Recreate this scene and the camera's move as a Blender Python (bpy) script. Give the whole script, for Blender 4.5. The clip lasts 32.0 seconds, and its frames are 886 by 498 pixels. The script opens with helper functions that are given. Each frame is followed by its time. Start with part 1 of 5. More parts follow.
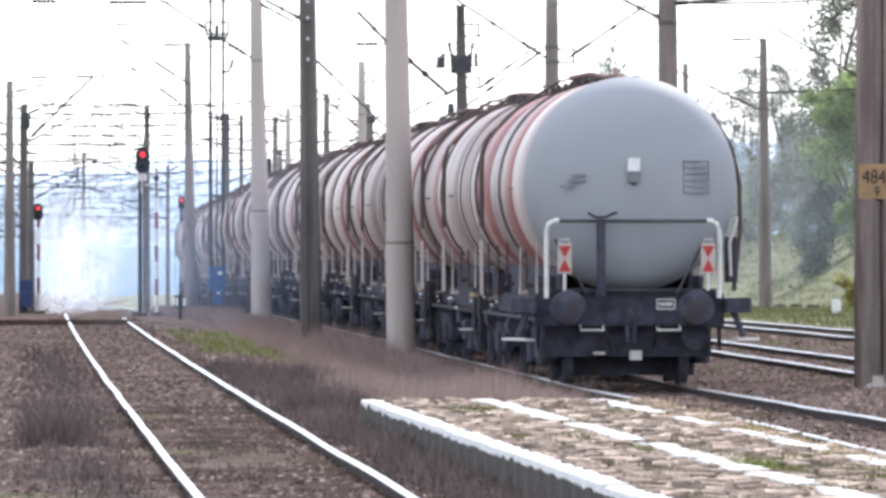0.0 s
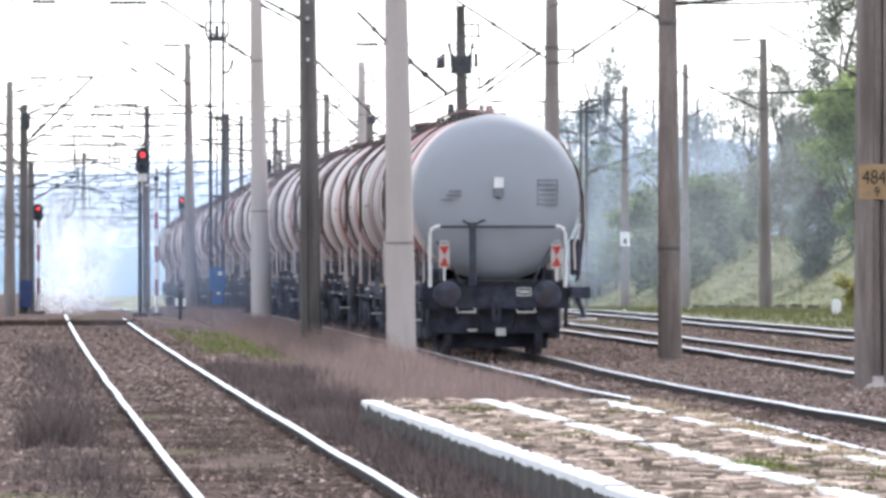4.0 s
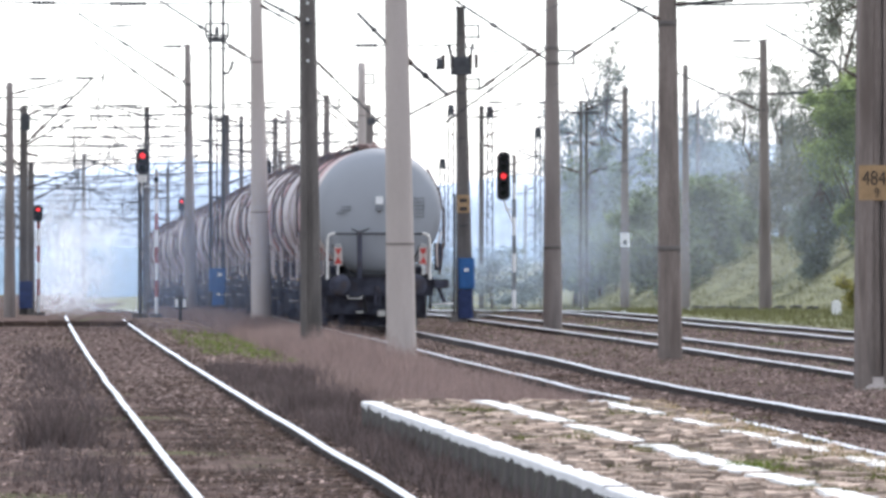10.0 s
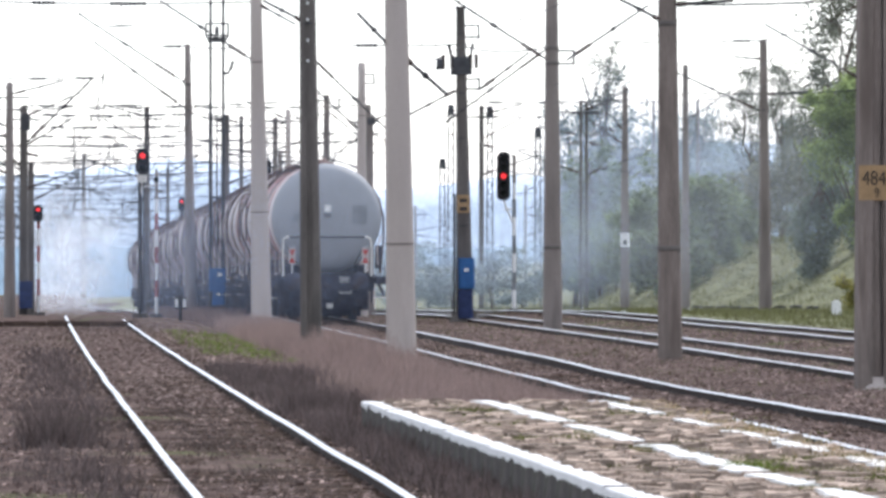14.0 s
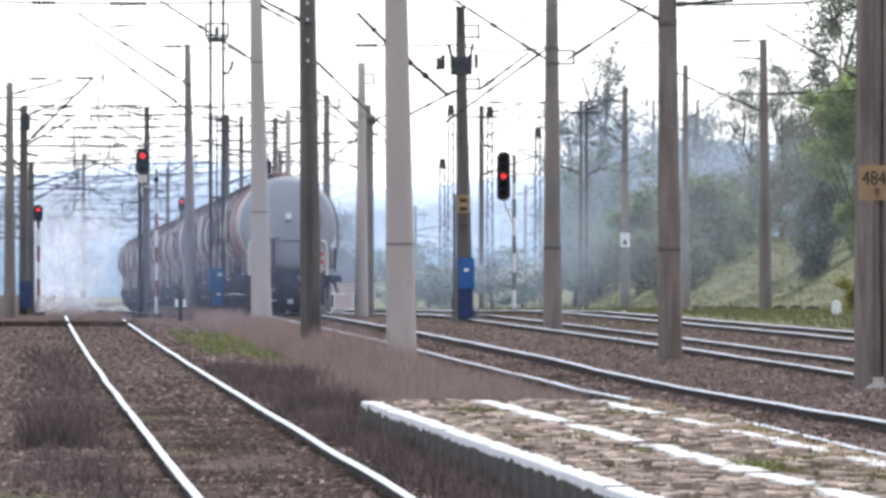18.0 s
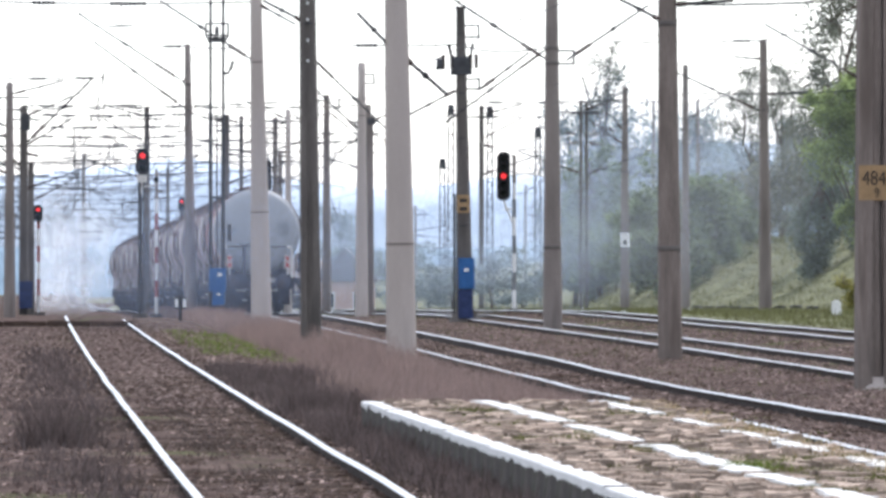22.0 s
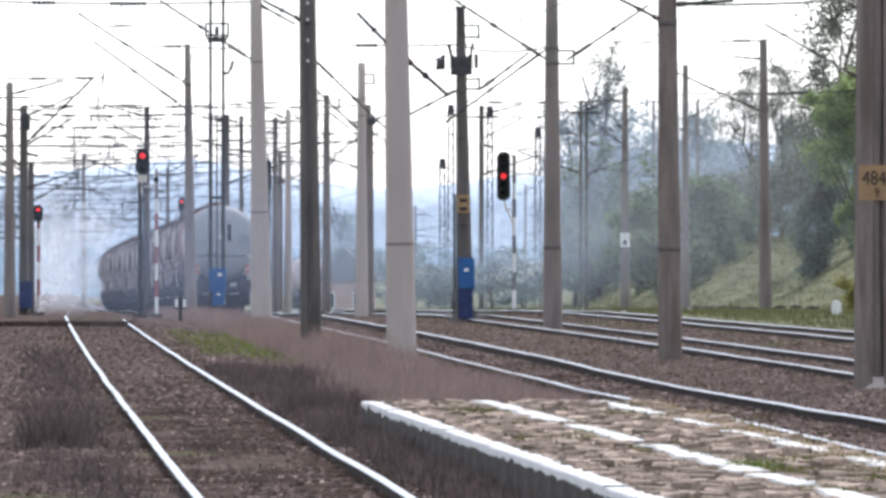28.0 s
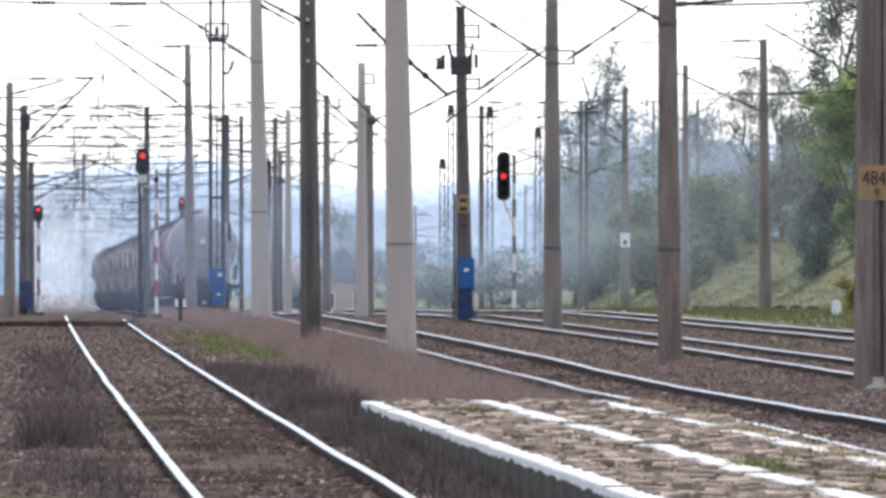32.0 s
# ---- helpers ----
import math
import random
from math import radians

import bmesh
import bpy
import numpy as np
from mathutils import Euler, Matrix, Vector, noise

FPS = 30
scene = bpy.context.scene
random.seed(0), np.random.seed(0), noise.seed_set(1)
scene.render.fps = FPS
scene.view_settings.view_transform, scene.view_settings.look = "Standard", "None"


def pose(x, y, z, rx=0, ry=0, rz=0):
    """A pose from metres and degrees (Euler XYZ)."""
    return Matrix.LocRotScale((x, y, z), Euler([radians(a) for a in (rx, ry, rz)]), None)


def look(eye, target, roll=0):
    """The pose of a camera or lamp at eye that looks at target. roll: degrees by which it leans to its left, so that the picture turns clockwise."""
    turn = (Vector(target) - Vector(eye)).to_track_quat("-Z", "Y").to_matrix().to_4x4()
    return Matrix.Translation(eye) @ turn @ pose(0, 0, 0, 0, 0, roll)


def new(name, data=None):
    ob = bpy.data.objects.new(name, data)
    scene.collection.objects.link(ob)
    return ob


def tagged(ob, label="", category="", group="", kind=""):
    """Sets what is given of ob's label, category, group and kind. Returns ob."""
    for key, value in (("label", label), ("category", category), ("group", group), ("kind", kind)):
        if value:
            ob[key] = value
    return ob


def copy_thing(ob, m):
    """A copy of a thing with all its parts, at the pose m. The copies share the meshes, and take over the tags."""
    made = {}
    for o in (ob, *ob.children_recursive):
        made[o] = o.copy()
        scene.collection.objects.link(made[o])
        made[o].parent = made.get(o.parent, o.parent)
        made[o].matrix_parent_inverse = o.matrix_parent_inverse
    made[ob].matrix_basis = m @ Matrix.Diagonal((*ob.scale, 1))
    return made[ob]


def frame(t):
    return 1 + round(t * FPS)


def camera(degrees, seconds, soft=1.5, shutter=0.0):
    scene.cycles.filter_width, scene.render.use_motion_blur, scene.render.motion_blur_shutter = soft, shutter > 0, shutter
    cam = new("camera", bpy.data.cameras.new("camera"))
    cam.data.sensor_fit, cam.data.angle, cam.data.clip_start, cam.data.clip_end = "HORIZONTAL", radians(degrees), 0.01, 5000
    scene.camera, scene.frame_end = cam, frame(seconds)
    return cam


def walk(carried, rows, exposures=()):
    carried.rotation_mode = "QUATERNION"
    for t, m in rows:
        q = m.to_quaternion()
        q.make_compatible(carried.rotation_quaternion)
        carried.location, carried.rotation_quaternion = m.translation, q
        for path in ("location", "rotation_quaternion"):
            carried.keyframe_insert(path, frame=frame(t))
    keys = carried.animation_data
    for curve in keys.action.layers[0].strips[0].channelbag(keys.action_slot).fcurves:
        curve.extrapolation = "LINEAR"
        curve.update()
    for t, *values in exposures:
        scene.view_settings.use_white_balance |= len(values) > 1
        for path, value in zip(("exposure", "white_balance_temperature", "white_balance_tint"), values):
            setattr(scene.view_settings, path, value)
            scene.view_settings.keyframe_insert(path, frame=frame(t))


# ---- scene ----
# ---- camera ----
EYE = 1.97
cam = camera(7.178, 32.0, soft=3.3)


def aim(tilt):
    return pose(0, 0, EYE, 90 + tilt, 0, 0)


walk(cam, [(0, aim(0.0435)), (3, aim(0.046)), (6, aim(0.049)), (10, aim(0.055)), (21, aim(0.055)), (32, aim(0.055))],
     exposures=((0, 0.66, 6360, 12), (3, 0.69, 6360, 12), (6, 0.55, 6360, 12), (9, 0.42, 6360, 12), (14, 0.22, 6360, 12), (20, 0.21, 6360, 12), (25, 0.19, 6360, 12), (28, 0.07, 6360, 12), (32, 0.05, 6360, 12)))

# ---- world, sun ----
SUN_EL, SUN_AZ = 44, 26
world = bpy.data.worlds.new("sky")
scene.world = world
world.use_nodes = True
wn = world.node_tree
sky = wn.nodes.new("ShaderNodeTexSky")
sky.sky_type = "NISHITA"
sky.sun_disc = False
sky.sun_elevation, sky.sun_rotation = radians(SUN_EL), radians(SUN_AZ)
sky.air_density, sky.dust_density, sky.ozone_density = 1.0, 0.6, 1.0
veil = wn.nodes.new("ShaderNodeMix")
veil.data_type = "RGBA"
veil.inputs["Factor"].default_value = 0.55
veil.inputs["B"].default_value = (13.5, 14.2, 15.6, 1)
wn.links.new(sky.outputs[0], veil.inputs["A"])
wn.links.new(veil.outputs["Result"], wn.nodes["Background"].inputs[0])
wn.nodes["Background"].inputs[1].default_value = 0.13
sun_data = bpy.data.lights.new("sun", "SUN")
sun_data.energy, sun_data.angle, sun_data.color = 3.2, radians(1.5), (1.0, 0.95, 0.88)
sun = new("sun", sun_data)
s_el, s_az = radians(SUN_EL), radians(SUN_AZ)
sun.matrix_world = look((math.sin(s_az) * math.cos(s_el) * 50, math.cos(s_az) * math.cos(s_el) * 50, math.sin(s_el) * 50), (0, 0, 0))


# ---- materials ----
def shade(name, base, rough=0.7, metal=0.0, vary=0.25, size=3.0, fine=40.0, bump=0.0, stain=None, stain_size=1.0,
          stain_cut=0.55, rand=0.0, stretch=(1, 1, 1), emit=None, power=0.0, leaf=0.0, spec=0.22, island=False, speck=0.72):
    """A surface with broad and fine variation, an optional second stain colour and relief."""
    m = bpy.data.materials.new(name)
    m.use_nodes = True
    t = m.node_tree
    b = t.nodes["Principled BSDF"]
    b.inputs["Roughness"].default_value = rough
    b.inputs["Metallic"].default_value = metal
    b.inputs["Specular IOR Level"].default_value = spec
    co = t.nodes.new("ShaderNodeTexCoord")
    mp = t.nodes.new("ShaderNodeMapping")
    mp.inputs["Scale"].default_value = stretch
    t.links.new(co.outputs["Object"], mp.inputs["Vector"])

    def grain(scale, detail=4.0):
        n = t.nodes.new("ShaderNodeTexNoise")
        n.inputs["Scale"].default_value = scale
        n.inputs["Detail"].default_value = detail
        t.links.new(mp.outputs[0], n.inputs["Vector"])
        return n.outputs["Fac"]

    def mixed(fac, a, c, blend="MIX"):
        x = t.nodes.new("ShaderNodeMix")
        x.data_type, x.blend_type = "RGBA", blend
        if isinstance(fac, float):
            x.inputs["Factor"].default_value = fac
        else:
            t.links.new(fac, x.inputs["Factor"])
        for sock, v in ((x.inputs["A"], a), (x.inputs["B"], c)):
            if isinstance(v, tuple):
                sock.default_value = (*v[:3], 1)
            else:
                t.links.new(v, sock)
        return x.outputs["Result"]

    def ramp(src, lo, hi):
        r = t.nodes.new("ShaderNodeMapRange")
        r.inputs["From Min"].default_value, r.inputs["From Max"].default_value = lo, hi
        t.links.new(src, r.inputs["Value"])
        return r.outputs["Result"]

    lo = tuple(c * (1 - vary) for c in base)
    hi = tuple(min(1, c * (1 + vary)) for c in base)
    col = mixed(ramp(grain(size), 0.3, 0.7), lo, hi)
    fine_fac = grain(fine, 2.0)
    col = mixed(ramp(fine_fac, 0.25, 0.75), mixed(1.0, col, (speck, speck, speck), "MULTIPLY"), col)
    if stain:
        col = mixed(ramp(grain(stain_size, 6.0), stain_cut, stain_cut + 0.14), col, stain)
    if rand:
        src = t.nodes.new("ShaderNodeNewGeometry").outputs["Random Per Island"] if island else t.nodes.new("ShaderNodeObjectInfo").outputs["Random"]
        hs = t.nodes.new("ShaderNodeHueSaturation")
        t.links.new(ramp(src, 0, 1), hs.inputs["Value"])
        hs.inputs["Value"].default_value = 1
        r = t.nodes.new("ShaderNodeMapRange")
        r.inputs["To Min"].default_value, r.inputs["To Max"].default_value = 1 - rand, 1 + rand
        t.links.new(src, r.inputs["Value"])
        t.links.new(r.outputs["Result"], hs.inputs["Value"])
        t.links.new(col, hs.inputs["Color"])
        col = hs.outputs["Color"]
    t.links.new(col, b.inputs["Base Color"])
    if bump:
        bp = t.nodes.new("ShaderNodeBump")
        bp.inputs["Strength"].default_value = bump
        bp.inputs["Distance"].default_value = 0.02
        t.links.new(fine_fac, bp.inputs["Height"])
        t.links.new(bp.outputs[0], b.inputs["Normal"])
    if emit:
        b.inputs["Emission Color"].default_value = (*emit, 1)
        b.inputs["Emission Strength"].default_value = power
    if leaf:
        tr = t.nodes.new("ShaderNodeBsdfTranslucent")
        t.links.new(col, tr.inputs["Color"])
        mx = t.nodes.new("ShaderNodeMixShader")
        mx.inputs[0].default_value = leaf
        t.links.new(b.outputs[0], mx.inputs[1])
        t.links.new(tr.outputs[0], mx.inputs[2])
        t.links.new(mx.outputs[0], t.nodes["Material Output"].inputs["Surface"])
    return m


def mist(name, base, density, size):
    """Thin smoke and added haze sheets: mostly clear, broken up by soft noise."""
    m = bpy.data.materials.new(name)
    m.use_nodes = True
    t = m.node_tree
    t.nodes.remove(t.nodes["Principled BSDF"])
    co = t.nodes.new("ShaderNodeTexCoord")
    n = t.nodes.new("ShaderNodeTexNoise")
    n.inputs["Scale"].default_value, n.inputs["Detail"].default_value = size, 3
    t.links.new(co.outputs["Object"], n.inputs["Vector"])
    g = t.nodes.new("ShaderNodeTexGradient")
    g.gradient_type = "SPHERICAL"
    t.links.new(co.outputs["Object"], g.inputs["Vector"])
    r = t.nodes.new("ShaderNodeMapRange")
    r.inputs["From Min"].default_value, r.inputs["From Max"].default_value = 0.2, 0.75
    r.inputs["To Max"].default_value = density
    t.links.new(n.outputs["Fac"], r.inputs["Value"])
    s = t.nodes.new("ShaderNodeMapRange")
    s.interpolation_type = "SMOOTHSTEP"
    s.inputs["From Max"].default_value = 0.75
    t.links.new(g.outputs["Fac"], s.inputs["Value"])
    k = t.nodes.new("ShaderNodeMath")
    k.operation = "MULTIPLY"
    t.links.new(r.outputs["Result"], k.inputs[0])
    t.links.new(s.outputs["Result"], k.inputs[1])
    clear = t.nodes.new("ShaderNodeBsdfTransparent")
    soft = t.nodes.new("ShaderNodeBsdfDiffuse")
    soft.inputs["Color"].default_value = (*base, 1)
    back = t.nodes.new("ShaderNodeBsdfTranslucent")
    back.inputs["Color"].default_value = (*base, 1)
    half = t.nodes.new("ShaderNodeMixShader")
    t.links.new(soft.outputs[0], half.inputs[1])
    t.links.new(back.outputs[0], half.inputs[2])
    mx = t.nodes.new("ShaderNodeMixShader")
    t.links.new(k.outputs[0], mx.inputs[0])
    t.links.new(clear.outputs[0], mx.inputs[1])
    t.links.new(half.outputs[0], mx.inputs[2])
    t.links.new(mx.outputs[0], t.nodes["Material Output"].inputs["Surface"])
    return m


BALLAST = shade("ballast_earth", (0.13, 0.098, 0.089), 0.95, spec=0.0, vary=0.45, size=1.3, fine=14, bump=1.0, speck=0.4, stain=(0.085, 0.10, 0.045), stain_size=0.35, stain_cut=0.58)
GRASSY = shade("bank_grass", (0.125, 0.13, 0.058), 0.9, vary=0.35, size=0.5, fine=7, bump=0.6)
STONE = shade("ballast_stone", (0.28, 0.21, 0.185), 0.9, spec=0.04, vary=0.4, size=6, fine=30, rand=0.5, island=True)
RAIL_TOP = shade("polished_rail", (0.68, 0.68, 0.70), 0.3, 1.0, vary=0.08, size=2, fine=30)
RAIL_SIDE = shade("rusty_rail", (0.05, 0.037, 0.033), 0.85, vary=0.35, size=4, fine=40, bump=0.3)
SLEEPER = shade("weathered_sleeper", (0.085, 0.06, 0.048), 0.9, spec=0.03, vary=0.4, size=5, fine=30, bump=0.5, rand=0.3)
CONC = shade("pale_concrete", (0.40, 0.352, 0.322), 0.85, speck=0.92, vary=0.08, size=1.2, fine=30, bump=0.25, stain=(0.33, 0.29, 0.27), stain_size=1.1, stain_cut=0.58, stretch=(2, 2, 0.35))
CONC_MID = shade("grey_concrete", (0.225, 0.195, 0.178), 0.88, speck=0.8, vary=0.24, size=1.2, fine=30, bump=0.3, stain=(0.15, 0.13, 0.12), stain_size=0.9, stain_cut=0.52, stretch=(2, 2, 0.35))
CONC_BROWN = shade("brown_weathered_concrete", (0.205, 0.17, 0.15), 0.9, speck=0.7, vary=0.28, size=2.2, fine=24, bump=0.5, stain=(0.12, 0.096, 0.083), stain_size=1.5, stain_cut=0.5, stretch=(2.4, 2.4, 0.3))
CONC_DARK = shade("dark_concrete", (0.15, 0.135, 0.125), 0.9, vary=0.3, size=1.6, fine=30, bump=0.4, stain=(0.07, 0.065, 0.06), stain_size=0.9, stain_cut=0.5, stretch=(2, 2, 0.3))
RUSTY = shade("rusty_fitting", (0.16, 0.105, 0.095), 0.8, vary=0.35, size=3, fine=25, stain=(0.36, 0.27, 0.245), stain_size=2.0, stain_cut=0.55)
STEEL = shade("dark_steel", (0.07, 0.072, 0.078), 0.6, 0.4, vary=0.25, size=5, fine=40)
WIRE = shade("weathered_copper_wire", (0.06, 0.06, 0.06), 0.6, 0.3, vary=0.2, size=5)
PORCELAIN = shade("brown_porcelain", (0.065, 0.042, 0.035), 0.25, vary=0.15)
BLUE = shade("blue_enamel", (0.025, 0.105, 0.28), 0.5, vary=0.2, size=4)
NAVY = shade("dark_blue_paint", (0.025, 0.04, 0.11), 0.6, vary=0.25, size=5)
YELLOW = shade("yellow_paint", (0.34, 0.225, 0.12), 0.7, vary=0.15, size=6, stain=(0.27, 0.17, 0.09), stain_size=6, stain_cut=0.6)
BLACK = shade("black_paint", (0.02, 0.02, 0.022), 0.6, vary=0.2)
WHITE = shade("white_paint", (0.78, 0.78, 0.77), 0.75, vary=0.07, size=4, fine=25)
CHIPPED = shade("chipped_white_paint", (0.78, 0.78, 0.76), 0.8, vary=0.08, size=6, fine=30, bump=0.3, stain=(0.33, 0.26, 0.21), stain_size=7, stain_cut=0.56, stretch=(1, 0.6, 1))
DULL_RED = shade("faded_red_paint", (0.30, 0.085, 0.075), 0.7, vary=0.25, size=4)
RED = shade("red_paint", (0.42, 0.045, 0.04), 0.55, vary=0.12, size=5)
RED_GLOW = shade("red_lens", (0.6, 0.02, 0.02), 0.3, vary=0.02, emit=(1.0, 0.05, 0.06), power=1.15)
LENS = shade("unlit_lens", (0.02, 0.025, 0.025), 0.15, vary=0.05)
TANK = shade("grimy_tank_paint", (0.375, 0.31, 0.295), 0.42, spec=0.5, vary=0.22, size=1.1, fine=9, bump=0.06, speck=0.75, stain=(0.27, 0.195, 0.18), stain_size=1.3, stain_cut=0.5, stretch=(1, 1, 0.16), rand=0.12)
CREAM = shade("pale_band_paint", (0.46, 0.395, 0.37), 0.5, spec=0.45, vary=0.14, size=1.5, fine=9, speck=0.85, stain=(0.42, 0.33, 0.30), stain_size=1.6, stain_cut=0.55, stretch=(1, 1, 0.2))
BROWNED = shade("brown_weathered_band", (0.26, 0.18, 0.165), 0.55, spec=0.35, vary=0.3, size=2, fine=12, stain=(0.40, 0.31, 0.285), stain_size=1.4, stain_cut=0.56, stretch=(1, 1, 0.18))
TANK_END = shade("grey_tank_paint", (0.28, 0.293, 0.313), 0.6, spec=0.12, vary=0.025, size=0.5, fine=3, speck=0.97, stain=(0.262, 0.274, 0.29), stain_size=0.8, stain_cut=0.5)
RUST = shade("red_oxide_band", (0.30, 0.112, 0.105), 0.5, spec=0.4, vary=0.25, size=2, fine=12, stain=(0.40, 0.28, 0.255), stain_size=0.9, stain_cut=0.54, stretch=(1, 1, 0.3))
# oily black, lifted towards blue to paint in veiling haze
DIRTY_HAZED = shade("oily_underframe_veiled", (0.055, 0.057, 0.076), 0.8, spec=0.12, vary=0.4, size=4, fine=30, bump=0.3, stain=(0.052, 0.044, 0.046), stain_size=3)
SEAM = shade("sooty_brown_paint", (0.095, 0.068, 0.062), 0.7, vary=0.3, size=3)
FADED = shade("faded_grey_lettering", (0.19, 0.2, 0.215), 0.7, vary=0.2, size=6)
GREY_RAILING = shade("pale_railing_paint", (0.68, 0.66, 0.62), 0.5, vary=0.12, size=8)
BRICK = shade("worn_paving", (0.355, 0.28, 0.228), 0.9, spec=0.06, vary=0.45, size=8, fine=40, bump=0.8, rand=0.58)
BRICK_J = shade("worn_paving_far", (0.355, 0.28, 0.228), 0.9, spec=0.06, vary=0.45, size=8, fine=40, bump=0.8, rand=0.58, island=True)
SOIL = shade("mossy_joint", (0.06, 0.055, 0.036), 0.95, vary=0.4, size=3, fine=25, bump=0.5)
# base colour darkened to paint in the shade on the kerb face
KERB_SIDE = shade("kerb_shade_tone", (0.08, 0.071, 0.064), 0.9, vary=0.35, size=1.5, fine=20, bump=0.4, stain=(0.035, 0.042, 0.025), stain_size=2)
DRY = shade("dry_reddish_grass", (0.275, 0.205, 0.185), 0.9, vary=0.2, size=2, fine=9, rand=0.25, island=True, leaf=0.35)
DARKWEED = shade("dark_dead_weed", (0.115, 0.09, 0.086), 0.9, vary=0.3, size=2, rand=0.5, island=True, leaf=0.3)
GREEN_WEED = shade("green_weed", (0.155, 0.20, 0.05), 0.8, vary=0.3, size=2, rand=0.45, island=True, leaf=0.4)
MOSS = shade("moss", (0.12, 0.125, 0.04), 0.9, vary=0.3, size=3, rand=0.4, island=True, leaf=0.3)
STRAW = shade("dry_straw", (0.40, 0.31, 0.19), 0.85, vary=0.2, size=3, rand=0.35, island=True, leaf=0.3)
BANK_WEED = shade("bank_weed", (0.128, 0.132, 0.06), 0.85, vary=0.3, size=0.35, rand=0.3, island=True, leaf=0.4)
# lit leaf tone: the sunlight is put into the colour
LEAF_LIT = shade("leaf_lit_tone", (0.27, 0.345, 0.14), 0.55, vary=0.3, size=0.6, rand=0.5, island=True, leaf=0.6)
BUSHY = shade("bush_leaf", (0.165, 0.215, 0.12), 0.6, vary=0.4, size=0.7, rand=0.55, island=True, leaf=0.35)
# shaded leaf tone: the shade is put into the colour
LEAF_SHADED = shade("leaf_shade_tone", (0.16, 0.205, 0.155), 0.6, vary=0.3, size=0.5, rand=0.5, island=True, leaf=0.35)
AUTUMN = shade("yellowing_leaf", (0.30, 0.28, 0.085), 0.7, vary=0.3, size=1, rand=0.4, island=True, leaf=0.4)
# leaf colour paled and blued to paint in distance haze
LEAF_FAR_HAZED = shade("far_leaf_haze_tint", (0.24, 0.295, 0.29), 0.8, vary=0.3, size=0.3, rand=0.4, island=True, leaf=0.35)
PINE = shade("pine_needle", (0.22, 0.235, 0.19), 0.8, vary=0.3, size=0.4, rand=0.4, island=True, leaf=0.3)
BARK = shade("bark", (0.10, 0.08, 0.065), 0.9, vary=0.35, size=3, fine=20, bump=0.5)
ROOF = shade("grey_roof", (0.13, 0.13, 0.15), 0.8, vary=0.2, size=2)
PLASTER = shade("pink_plaster", (0.52, 0.38, 0.34), 0.85, vary=0.12, size=1)
SMOKE = mist("exhaust_smoke", (0.86, 0.90, 0.97), 0.78, 3.2)
# see-through sheets added to stand in for haze over the distance
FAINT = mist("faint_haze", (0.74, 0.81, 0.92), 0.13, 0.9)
BLUISH = mist("blue_haze_drift", (0.55, 0.68, 0.95), 0.12, 0.7)
HAZE = mist("thin_smoke_haze", (0.62, 0.74, 0.95), 0.30, 1.4)


